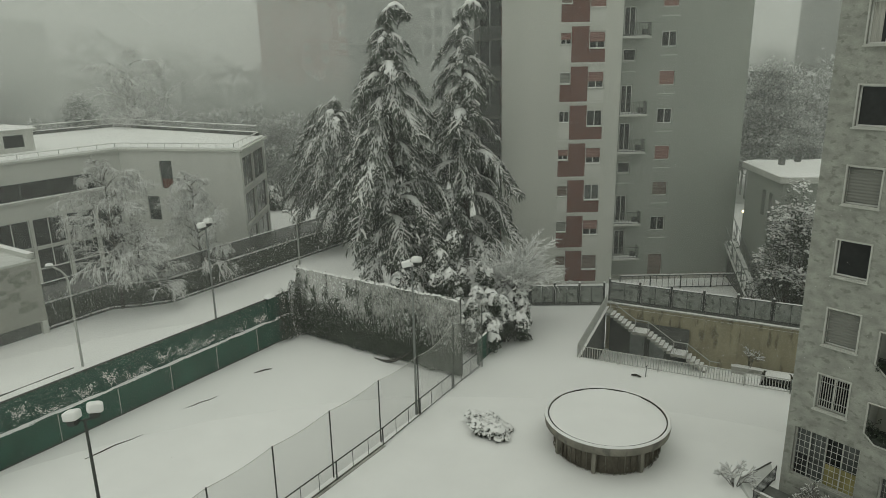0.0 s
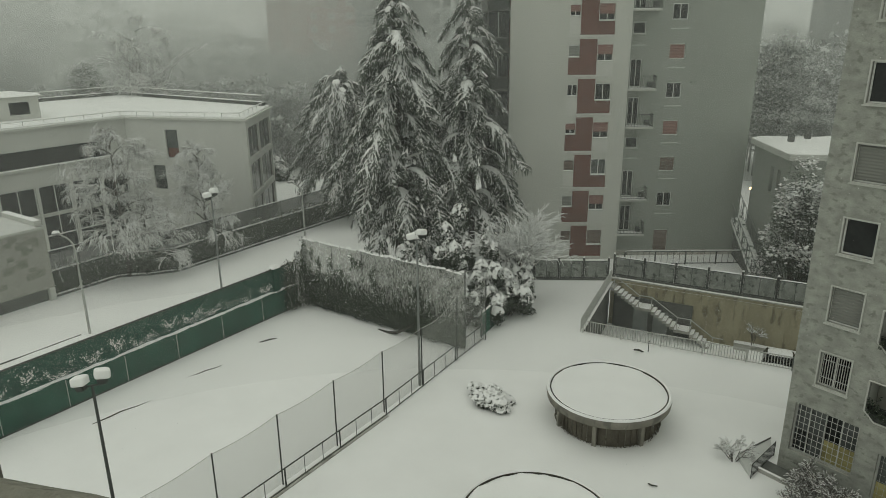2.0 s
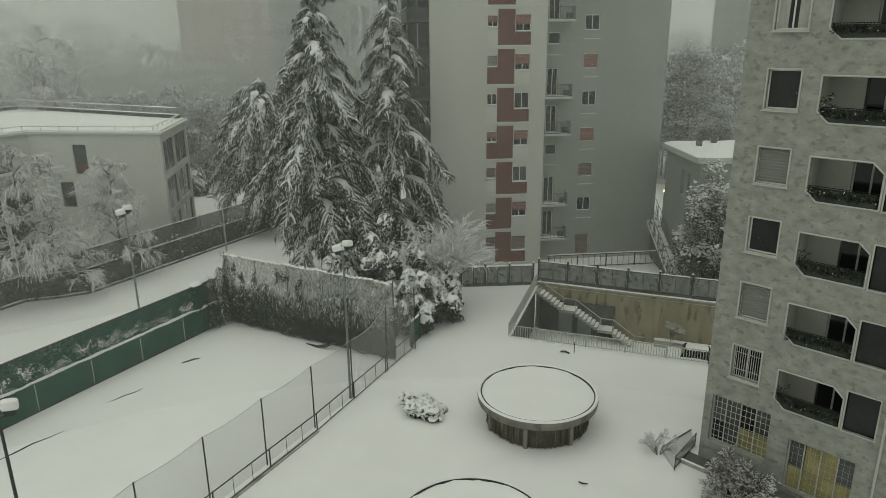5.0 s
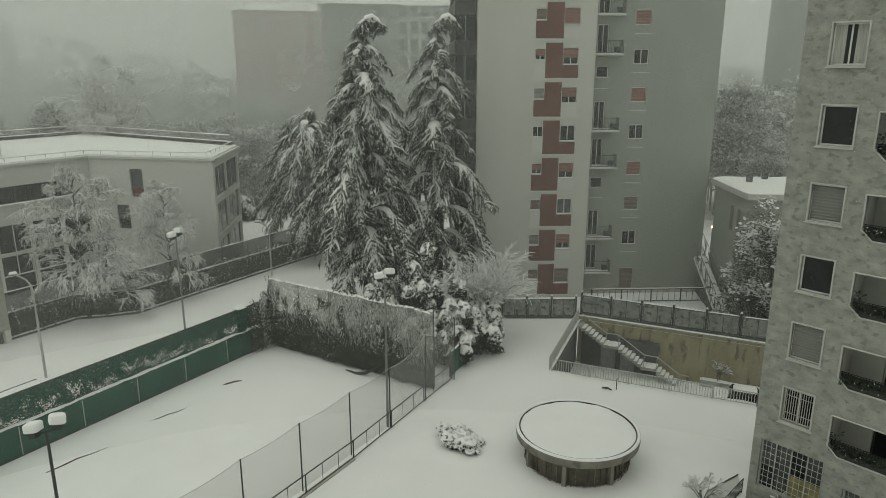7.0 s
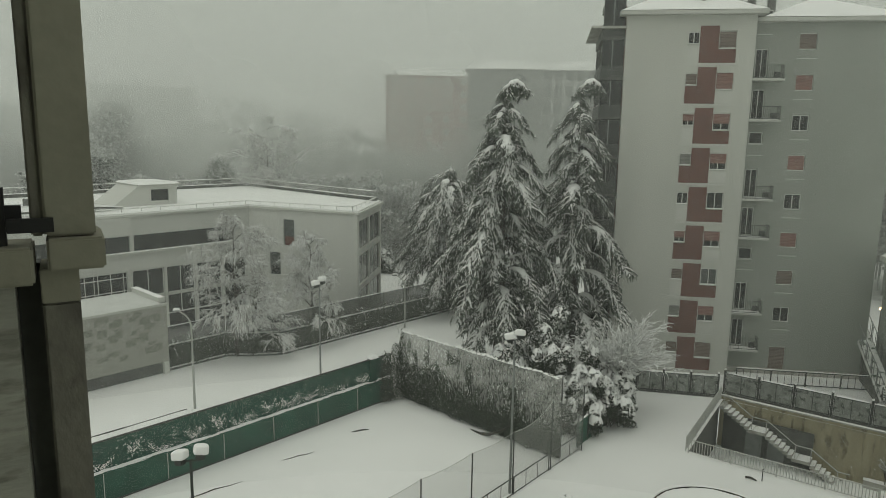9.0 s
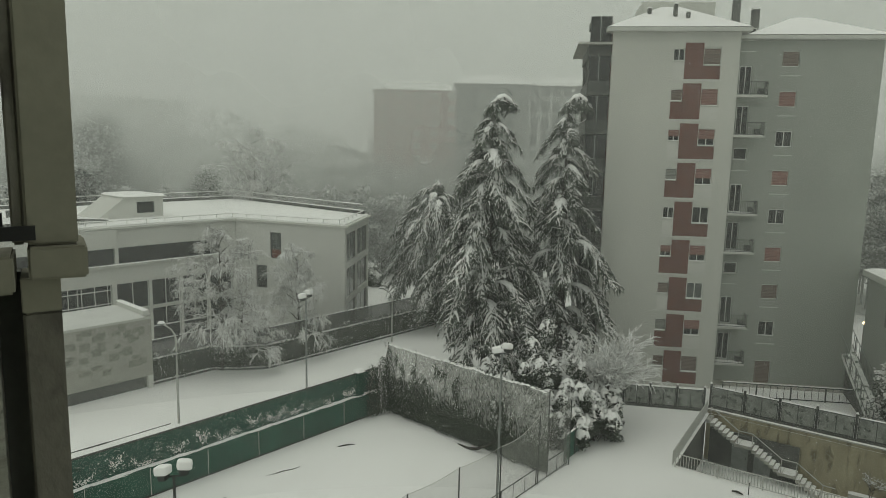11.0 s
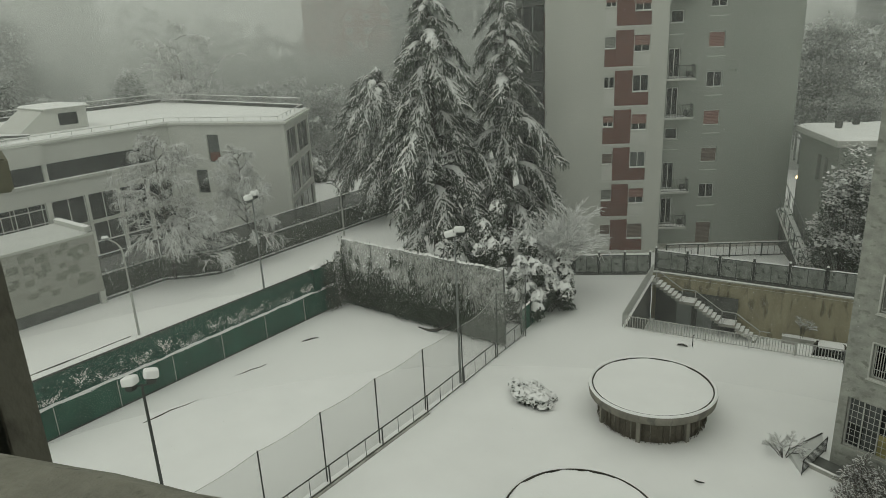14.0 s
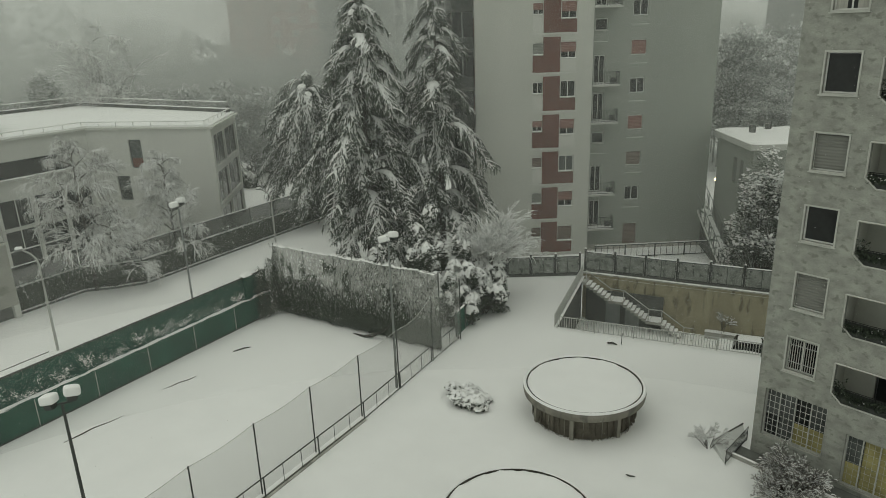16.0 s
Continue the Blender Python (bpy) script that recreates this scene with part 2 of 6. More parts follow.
def pierced(x0, x1, z0, z1, y0, y1, holes):
    """A wall of some thickness with openings (x0, x1, z0, z1) right through it."""
    bm = bmesh.new()
    xs = sorted({x0, x1, *[min(max(v, x0), x1) for h in holes for v in h[:2]]})
    zs = sorted({z0, z1, *[min(max(v, z0), z1) for h in holes for v in h[2:4]]})
    nx, nz = len(xs) - 1, len(zs) - 1

    def solid(i, j):
        if not (0 <= i < nx and 0 <= j < nz):
            return False
        cx, cz = (xs[i] + xs[i + 1]) / 2, (zs[j] + zs[j + 1]) / 2
        return not any(h[0] < cx < h[1] and h[2] < cz < h[3] for h in holes)

    cache = {}

    def v(x, y, z):
        k = (round(x, 4), round(y, 4), round(z, 4))
        if k not in cache:
            cache[k] = bm.verts.new(k)
        return cache[k]

    for i in range(nx):
        for j in range(nz):
            if not solid(i, j):
                continue
            a, b, c, d = xs[i], xs[i + 1], zs[j], zs[j + 1]
            bm.faces.new((v(a, y0, c), v(b, y0, c), v(b, y0, d), v(a, y0, d)))
            bm.faces.new((v(a, y1, d), v(b, y1, d), v(b, y1, c), v(a, y1, c)))
            if not solid(i - 1, j):
                bm.faces.new((v(a, y0, d), v(a, y1, d), v(a, y1, c), v(a, y0, c)))
            if not solid(i + 1, j):
                bm.faces.new((v(b, y0, c), v(b, y1, c), v(b, y1, d), v(b, y0, d)))
            if not solid(i, j - 1):
                bm.faces.new((v(a, y1, c), v(b, y1, c), v(b, y0, c), v(a, y0, c)))
            if not solid(i, j + 1):
                bm.faces.new((v(a, y0, d), v(b, y0, d), v(b, y1, d), v(a, y1, d)))
    return bm


def drift(x0, x1, y0, y1, z0, height, step=0.35, seed=0.0, edge=0.25):
    """A cushion of lying snow with an uneven top that rounds off to its rim."""
    nx, ny = max(2, int((x1 - x0) / step)), max(2, int((y1 - y0) / step))
    verts, faces = [], []
    for j in range(ny + 1):
        for i in range(nx + 1):
            x, y = x0 + (x1 - x0) * i / nx, y0 + (y1 - y0) * j / ny
            rim = min(x - x0, x1 - x, y - y0, y1 - y)
            k = min(1.0, rim / edge) if edge else 1.0
            h = height * math.sqrt(max(0.0, 1 - (1 - k) ** 2)) * (1 + 0.35 * noise.noise((x * 0.6 + seed, y * 0.6, seed)))
            verts.append((x, y, z0 + h))
    for j in range(ny):
        for i in range(nx):
            a = j * (nx + 1) + i
            faces.append((a, a + 1, a + nx + 2, a + nx + 1))
    return verts, faces


def snow_cap(parent, x0, x1, y0, y1, z0, height=0.1, step=0.35, name="snow_cap"):
    vs, fs = drift(x0, x1, y0, y1, z0, height, step, x0 * 1.7 + y0, min(0.12, (y1 - y0) / 2.2, (x1 - x0) / 2.2))
    return raw(name, vs, fs, SNOW, parent, "lying fresh snow", True)


def ring_frame(x0, x1, z0, z1, y0, y1, w):
    return pierced(x0, x1, z0, z1, y0, y1, [(x0 + w, x1 - w, z0 + w, z1 - w)])


def window(parent, x0, x1, z0, z1, y=0.12, frame_mat=None, state="glass", bars=1, name="window"):
    """A framed window set in its opening, with a pane, curtains or a roller shutter."""
    w = 0.06
    bm = ring_frame(x0, x1, z0, z1, y, y + 0.07, w)
    for k in range(1, bars + 1):
        xm = x0 + (x1 - x0) * k / (bars + 1)
        if state not in ("shut", "brown", "grey"):
            box(bm, xm - 0.03, xm + 0.03, y + 0.003, y + 0.067, z0 + w, z1 - w)
    win = part(name, bm, frame_mat or WHITE_FRAME, parent)
    glassy = {"glass": GLASS, "half": GLASS, "grey_glass": GLASS_GREY, "curtain": GLASS, "yellow": YELLOW_PANE}
    roll = {"shut": RED_FADED, "brown": BROWN, "grey": GREY_SHUTTER, "half": RED_FADED}
    if state in glassy:
        part("pane", block(x0 + w, x1 - w, y + 0.02, y + 0.04, z0 + w, z1 - w), glassy[state], win)
    if state in roll:
        zb = z0 + w if state != "half" else z0 + (z1 - z0) * 0.38
        # one corrugated sheet: its slats hang together
        n = max(3, int((z1 - zb) / 0.12))
        vs, fs = [], []
        for k in range(2 * n + 1):
            zz, yy = zb + (z1 - w - zb) * k / (2 * n), y - 0.012 - (0.02 if k % 2 else 0.0)
            vs += [(x0 + 0.03, yy, zz), (x1 - 0.03, yy, zz)]
        for k in range(2 * n):
            fs.append((2 * k, 2 * k + 1, 2 * k + 3, 2 * k + 2))
        raw("roller_shutter", vs, fs, roll[state], win)
    if state == "curtain":
        for xa, xb in ((x0 + w, x0 + (x1 - x0) * 0.36), (x1 - (x1 - x0) * 0.36, x1 - w)):
            vs = []
            for k in range(13):
                vs += [(xa + (xb - xa) * k / 12, y + 0.012 - 0.012 * (k % 2), zz) for zz in (z0 + w, z1 - w)]
            raw("curtain", vs, [(2 * k, 2 * k + 2, 2 * k + 3, 2 * k + 1) for k in range(12)], CURTAIN, win)
    return win


def railing(parent, pts, height, spacing=0.13, bar=0.012, mat=None, name="railing", post=1.8, rail=0.025, low=0.1):
    """Posts, two rails and upright bars along a line of places; each of these is its own part of the railing."""
    mat = mat or GREY_METAL
    rails, bars = bmesh.new(), bmesh.new()
    for a, b in zip(pts, pts[1:]):
        a, b = Vector(a), Vector(b)
        up_ = Vector((0, 0, 1))
        rod(rails, a + up_ * height, b + up_ * height, rail, n=6)
        rod(rails, a + up_ * low, b + up_ * low, rail * 0.8, n=6)
        n = max(1, round((b - a).length / spacing))
        for k in range(1, n):
            p = a.lerp(b, k / n)
            rod(bars, p + up_ * low, p + up_ * height, bar, n=4)
        n = max(1, round((b - a).length / post))
        for k in range(n + 1):
            p = a.lerp(b, k / n)
            part("post", rod(bmesh.new(), p, p + up_ * (height + 0.03), rail * 1.2, n=6), mat, parent)
    part("rail", rails, mat, parent)
    if bars.verts:
        ob = part("upright_bars", bars, mat, parent)
        tagged(ob, kind="stuff")
    else:
        bars.free()

# ---- ground and the setting ----
SUNK = [(-15.4, 39.1), (8.0, 42.2), (8.0, 51.8), (-17.1, 49.15)]
bm = bmesh.new()
outer = [bm.verts.new((x, y, 0)) for x, y in ((-700, -300), (500, -300), (500, 900), (-700, 900))]
inner = [bm.verts.new((x, y, 0)) for x, y in SUNK]
es = [bm.edges.new((r[k], r[(k + 1) % 4])) for r in (outer, inner) for k in range(4)]
bmesh.ops.triangle_fill(bm, use_beauty=True, use_dissolve=False, edges=es, normal=(0, 0, 1))
ground = part("ground", bm, SNOW, None)
tagged(ground, "courtyard ground under fresh smooth snow", "ground", kind="structure")

# tennis court: a sheet of snow with low swells and slumped rims
vs, fs = drift(-34.2, -20.3, -6.0, 32.5, -0.02, 0.12, 0.45, 3.0, 1.2)
court = raw("pavement", vs, fs, SNOW, None, "tennis court surface buried in smooth snow", True)
tagged(court, category="court", kind="structure")
vs, fs = drift(-46.9, -35.4, -8.0, 70.0, -0.02, 0.09, 0.8, 9.0, 0.8)
road = raw("road", vs, fs, SNOW, None, "service road buried in untouched snow", True)
tagged(road, category="road", kind="structure")

# sunken yard
def wall_line(name, pts, z0, z1, thick, mat, label, category="wall"):
    root = thing(name, pose(0, 0, 0), label, category, kind="structure")
    for a, b in zip(pts, pts[1:]):
        a, b = Vector((*a, 0)), Vector((*b, 0))
        length, ang = (b - a).length, math.degrees(math.atan2(b.y - a.y, b.x - a.x))
        ob = part("wall_panel", block(0, length, 0, thick, z0, z1), mat, root)
        ob.matrix_basis = pose(a.x, a.y, 0, 0, 0, ang)
    return root


bm = bmesh.new()
bm.faces.new([bm.verts.new((x, y, -3.6)) for x, y in ((-18, 38.5), (9, 41.5), (9, 52.5), (-18, 50))])
tagged(part("floor", bm, SNOW, None), "floor of the sunken yard under snow", "floor", kind="structure")
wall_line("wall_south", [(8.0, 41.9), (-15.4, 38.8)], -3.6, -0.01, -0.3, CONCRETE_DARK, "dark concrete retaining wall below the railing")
west = wall_line("wall_west", [(-15.65, 39.1), (-17.35, 49.15)], -3.6, -0.01, 0.3, CONCRETE_DARK, "dark retaining wall on the yard's west side")
north = wall_line("wall_north", [(-17.3, 49.17), (8.2, 51.86)], -3.6, 0.22, 0.35, YELLOW_WALL, "stained yellow plaster retaining wall with damp streaks")
ob = part("coping", block(0, 25.6, -0.08, 0.45, 0.22, 0.32), CONCRETE, north, "concrete coping")
ob.matrix_basis = pose(-17.3, 49.17, 0, 0, 0, 6.02)
vs, fs = drift(0, 25.6, -0.08, 0.45, 0.32, 0.09, 0.3, 2.0, 0.12)
ob = raw("snow_cap", vs, fs, SNOW, north, "lying fresh snow", True)
ob.matrix_basis = pose(-17.3, 49.17, 0, 0, 0, 6.02)
# wall under the stairs with two grey doors; the void's shade is painted dark
store = thing("wall_1", pose(-16.9, 49.05, 0, 0, 0, 6.02), "wall with grey doors under the stairs, painted dark for shade", "wall", kind="structure")
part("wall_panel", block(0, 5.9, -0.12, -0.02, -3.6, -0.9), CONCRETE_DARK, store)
for x in (1.6, 3.1):
    d = part("door", block(x, x + 1.1, -0.17, -0.125, -3.6, -1.75, 0.01), GREY_METAL, store, "grey steel door")
    part("handle", block(x + 0.95, x + 1.0, -0.2, -0.17, -2.7, -2.55), DARK_FRAME, d)

# steps down along the yellow wall, in three flights with two landings
stairs = thing("staircase", pose(-17.0, 49.05, 0, 0, 0, 6.02), "outdoor concrete staircase with snow on every tread", "staircase")
x, z = 0.3, 0.0
flights = [(7, 0.85), (7, 0.85), (6, 0.6)]
rail_pts = [Vector((x, -1.15, z))]
for n, landing in flights:
    for k in range(n):
        z -= 0.18
        part("step", block(x, x + 0.30, -1.25, -0.14, z - 0.24, z, 0.012), CONCRETE, stairs)
        snow_cap(stairs, x + 0.01, x + 0.29, -1.24, -0.15, z, 0.07, 0.15)
        x += 0.29
    rail_pts.append(Vector((x - 0.1, -1.15, z)))
    part("landing", block(x, x + landing, -1.25, -0.14, z - 0.22, z, 0.012), CONCRETE, stairs)
    snow_cap(stairs, x + 0.02, x + landing - 0.02, -1.24, -0.15, z, 0.09, 0.2)
    x += landing
    rail_pts.append(Vector((x, -1.15, z)))
for a, b in zip(rail_pts, rail_pts[1:]):
    hr = rod(bmesh.new(), a + Vector((0, 0, 0.95)), b + Vector((0, 0, 0.95)), 0.035, n=6)
    part("handrail", hr, RAIL_PALE, stairs, "pale handrail carrying snow")
    part("post", rod(bmesh.new(), a, a + Vector((0, 0, 0.95)), 0.025, n=6), RAIL_PALE, stairs)
part("stringer", block(0.0, 0.3, -1.25, -0.14, -0.25, 0.0, 0.01), CONCRETE, stairs)

# railing round the sunken yard
yard_rail = thing("railing", pose(0, 0, 0), "pale painted metal railing along the sunken yard", "railing", "yard railings")
railing(yard_rail, [(-15.35, 38.95, 0), (-3.2, 40.6, 0), (7.5, 42.0, 0)], 0.85, 0.16, 0.02, RAIL_PALE, rail=0.03, post=2.4)
yard_rail2 = thing("railing", pose(0, 0, 0), "pale painted metal railing on the short side of the yard", "railing", "yard railings")
railing(yard_rail2, [(-15.55, 39.05, 0), (-17.25, 49.0, 0)], 0.95, 0.16, 0.02, RAIL_PALE, rail=0.03, post=2.4)

# panelled fence behind the yard, on the coping and on the ground
def panel_fence(name, a, b, z, n, label, glazed):
    a, b = Vector((*a, 0)), Vector((*b, 0))
    length, ang = (b - a).length, math.degrees(math.atan2(b.y - a.y, b.x - a.x))
    f = thing(name, pose(a.x, a.y, z, 0, 0, ang), label, "fence", "garden fences")
    for k in range(n + 1):
        x = length * k / n
        p = part("post", rod(bmesh.new(), (x, 0, 0), (x, 0, 1.85), 0.085, n=8), DARK_FRAME, f)
        part("snow_cap", rod(bmesh.new(), (x, 0, 1.85), (x, 0, 1.96), 0.1, 0.05, n=8), SNOW, p)
        if k < n:
            w = length / n
            fr = part("panel_frame", pierced(x + 0.1, x + w - 0.1, 0.18, 1.62, -0.03, 0.03, [(x + 0.15, x + w / 2 - 0.02, 0.24, 1.56), (x + w / 2 + 0.02, x + w - 0.15, 0.24, 1.56)]), DARK_FRAME, f)
            part("panel", block(x + 0.14, x + w - 0.14, -0.012, 0.012, 0.22, 1.58), glazed, fr)
            snow_cap(f, x + 0.1, x + w - 0.1, -0.06, 0.06, 1.62, 0.07, 0.3)
    part("kerb", block(-0.1, length + 0.1, -0.1, 0.1, -0.02, 0.16, 0.01), CONCRETE_DARK, f)
    return f


PANEL = material("frosted wire panel", (0.235, 0.25, 0.23), 0.7, 0.25, 1.6, 16.0, 0.4, second=(0.10, 0.11, 0.098), amount=0.26)
panel_fence("fence", (-17.2, 49.35), (3.5, 51.55), 0.36, 9, "dark metal fence with frosted wire panels and snowy rail", PANEL)
panel_fence("fence", (-24.2, 45.2), (-17.6, 49.2), 0.0, 4, "dark metal panel fence between bushes and sunken yard", PANEL)

# ---- boundary of the road: ivy wall with a fence above it ----
bwall = thing("wall_2", pose(0, 0, 0), "dark ivy-grown boundary wall with snow along its top", "wall", kind="structure")
line = [(-51.2, 12.0), (-51.2, 28.6), (-49.6, 30.2), (-48.3, 32.0), (-48.2, 74.0)]
for a, b in zip(line, line[1:]):
    a, b = Vector((*a, 0)), Vector((*b, 0))
    length, ang = (b - a).length, math.degrees(math.atan2(b.y - a.y, b.x - a.x))
    n = max(1, round(length / 3))
    for k in range(n):
        x0, x1 = length * k / n, length * (k + 1) / n - 0.02
        m = pose(a.x, a.y, 0, 0, 0, ang)
        part("wall_panel", block(x0, x1, 0, 0.3, -0.05, 1.95 + 0.04 * (k % 2)), HEDGE_DARK, bwall).matrix_basis = m
        vs, fs = drift(x0, x1, -0.03, 0.33, 1.98, 0.10, 0.25, x0 + a.x, 0.12)
        raw("snow_cap", vs, fs, SNOW, bwall, "lying fresh snow", True).matrix_basis = m
        part("foot_kerb", block(x0, x1, -0.22, -0.003, -0.05, 0.17, 0.01), CONCRETE_DARK, bwall, "dark kerb at its foot").matrix_basis = m
        vs, fs = drift(x0, x1, -0.23, -0.02, 0.17, 0.08, 0.3, x0 - a.x * 2, 0.08)
        raw("snow_line", vs, fs, SNOW, bwall, "lying fresh snow", True).matrix_basis = m
        part("post", rod(bmesh.new(), (x0, 0.15, 1.9), (x0, 0.15, 3.6), 0.04, n=6), DARK_FRAME, bwall).matrix_basis = m
        part("fence_mesh", block(x0 + 0.05, x1, 0.14, 0.15, 2.05, 3.5), NET_DARK, bwall, "wire mesh").matrix_basis = m
        vs, fs = drift(x0, x1, 0.09, 0.21, 3.5, 0.05, 0.3, x0 - a.x, 0.05)
        raw("top_rail", vs, fs, SNOW, bwall, "snow-covered top rail", True).matrix_basis = m

road_kerb = thing("kerb", pose(-42.7, 0, 0, 0, 0, 90), "thin dark kerb edge showing through road snow", "kerb", kind="structure")
for k in range(14):
    part("kerb_stone", block(-8 + 2.05 * k, -5.96 + 2.05 * k, -0.03, 0.03, -0.05, 0.10 + 0.012 * (k % 3), 0.01), CONCRETE_DARK, road_kerb)

# ---- tennis court enclosure ----
gwall = thing("wall_3", pose(-34.4, 0, 0, 0, 0, 90), "green boarded court wall under a sagging windbreak", "wall", kind="structure")
y = -8.0
k = 0
while y < 32.2:
    w = min(3.35, 32.3 - y)
    part("board", block(y + 0.015, y + w - 0.015, 0.0, 0.08, -0.05, 1.68, 0.006), GREEN, gwall)
    part("joint_post", block(y - 0.016, y + 0.016, -0.02, 0.0, -0.05, 1.62), RAIL_PALE, gwall, "pale joint strip")
    y += w
    k += 1
part("bottom_rail", block(-8, 32.3, -0.05, -0.003, 0.02, 0.09), DARK_FRAME, gwall)
vs, fs = drift(-8, 32.3, -0.02, 0.30, 1.69, 0.05, 0.15, 5.0, 0.1)
vs = [(x, y + 0.07 * noise.noise((x * 0.7, 3, 1)) + 0.05 * noise.noise((x * 3, 3, 1)), z + 0.07 * noise.noise((x * 1.1, y, 7)) + 0.04 * noise.noise((x * 4, y, 2))) for x, y, z in vs]
raw("snow_ledge", vs, fs, SNOW, gwall, "snow lying on the ledge", True)


def tarpaulin(x0, x1, y_of, z0, z1, mat, parent, name, nx, nz, sag):
    verts, faces = [], []
    for j in range(nz + 1):
        for i in range(nx + 1):
            x, t = x0 + (x1 - x0) * i / nx, j / nz
            wave = noise.noise((x * 0.9, t * 2.0, 4)) * 0.10 + noise.noise((x * 2.7, t * 4.5, 9)) * 0.05
            verts.append((x, y_of + wave * (1 - t * 0.6), z0 + (z1 - z0) * t - sag * abs(noise.noise((x * 0.35, 0, 2))) * (1 - t)))
    for j in range(nz):
        for i in range(nx):
            a = j * (nx + 1) + i
            faces.append((a, a + 1, a + nx + 2, a + nx + 1))
    return raw(name, verts, faces, mat, parent, "rumpled green windbreak with snow in its folds", True)


TARP = material("snow-streaked green windbreak", (0.028, 0.085, 0.062), 0.6, 0.3, 1.4, 7.0, 0.7, second=(0.55, 0.58, 0.54), amount=0.02, depth=0.06, stretch=(2.4, 2.4, 3.4))
tarpaulin(-8, 30.2, 0.32, 1.7, 3.25, TARP, gwall, "windbreak", 260, 14, 0.1)
rnd = random.Random(19)
# snow caught in the hanging swags: broken crumbs along sagging folds
verts, faces = [], []


def crumb(x, y, z, w, h, tilt):
    n = len(verts)
    c, sn = math.cos(tilt), math.sin(tilt)
    for u, v in ((-0.5, -0.1), (-0.15, -0.5), (0.35, -0.42), (0.5, 0.1), (0.1, 0.5), (-0.3, 0.4)):
        u, v = u * w * rnd.uniform(0.7, 1.2), v * h * rnd.uniform(0.7, 1.2)
        verts.append((x + u * c - v * sn, y + 0.01 * rnd.random(), z + u * sn + v * c))
    verts.append((x, y - 0.4 * h - 0.01, z + 0.1 * h))
    for i in range(6):
        faces.append((n + i, n + (i + 1) % 6, n + 6))


xs = -7.6
while xs < 29.2:
    w = rnd.uniform(0.7, 1.9)
    rich = 0.55 + 0.9 * noise.noise((xs * 0.21, 5, 5))
    deep, top = rnd.uniform(0.45, 1.0), rnd.uniform(2.3, 2.95)
    for nest in range(rnd.choice((2, 3, 4))):
        k, f = 1 - 0.24 * nest, rnd.uniform(-0.12, 0.12)
        if rnd.random() > rich + 0.25:
            continue
        for i in range(int(85 * w * k)):
            t = rnd.random()
            if noise.noise((t * 4 + xs, nest * 3.1, 2)) < -0.05 and rnd.random() < 0.8:
                continue
            x = xs + w * (0.5 + (t - 0.5) * k + 0.1 * f) + rnd.gauss(0, 0.12)
            z = top - 0.12 * nest - deep * k * math.sin(math.pi * t) ** 0.8 + 0.05 * noise.noise((x * 4, nest, 1)) + rnd.gauss(0, 0.10)
            if 1.8 < z < 3.1 and x < 30.1:
                slope = -math.cos(math.pi * t) * 1.1
                crumb(x, 0.2 + 0.02 * nest, z, rnd.uniform(0.03, 0.13), rnd.uniform(0.015, 0.05), slope + rnd.uniform(-0.4, 0.4))
    for i in range(int(38 * w * max(0.1, rich))):
        x, z = xs + w * rnd.random() * 1.2, 1.8 + 0.55 * rnd.random() ** 2
        if noise.noise((x * 1.3, z * 2, 7)) > 0.0:
            crumb(x, 0.2, z, rnd.uniform(0.04, 0.16), rnd.uniform(0.015, 0.05), rnd.uniform(-0.6, 0.6))
    xs += w * rnd.uniform(0.85, 1.5)
tagged(raw("snow_in_folds", verts, faces, SNOW_TWIG, gwall, "crumbs of snow caught in the folds"), kind="stuff")
part("top_rail", block(-8, 32.3, 0.28, 0.36, 3.22, 3.30), DARK_FRAME, gwall)
tarpaulin(30.75, 32.3, 0.32, 1.7, 3.25, TARP, gwall, "windbreak", 14, 14, 0.1)
part("pier", block(30.2, 30.75, 0.1, 0.55, 0, 3.35, 0.02), GREEN, gwall, "green square pier")
snow_cap(gwall, 30.1, 30.85, 0.0, 0.65, 3.36, 0.16, 0.12)

# far end of the court: ivy and netting with sagging snow
far_end = thing("wall_4", pose(-34.2, 32.75, 0), "ivy-covered end fence of the court, snow in its netting", "wall", kind="structure")
part("backing", block(0, 13.6, 0.05, 0.2, -0.05, 2.6), HEDGE_DARK, far_end)
part("netting", block(0, 13.6, -0.02, -0.012, 1.3, 5.0), NET_SNOWY, far_end, "snow-clogged netting")
for x in np.linspace(0, 13.6, 6):
    part("post", rod(bmesh.new(), (x, 0.05, 0), (x, 0.05, 5.1), 0.045, n=6), DARK_FRAME, far_end)
vs, fs = drift(0, 13.6, -0.05, 0.05, 4.98, 0.05, 0.1, 8.0, 0.05)
vs = [(x, y * (1 + 0.9 * noise.noise((x * 4, 1, 8))) + 0.06 * noise.noise((x * 3, 5, 1)), z + 0.12 * noise.noise((x * 0.8, 2, 2)) + (0.16 * max(0, noise.noise((x * 1.7, 3, 3))) + 0.13 * noise.noise((x * 5, 1, 3)) if z > 5.01 else -0.05 + 0.08 * noise.noise((x * 7, 1, 3)))) for x, y, z in vs]
raw("top_rail", vs, fs, SNOW, far_end, "snow-covered top wire", True)
rnd = random.Random(5)
verts, faces, sv, sf = [], [], [], []
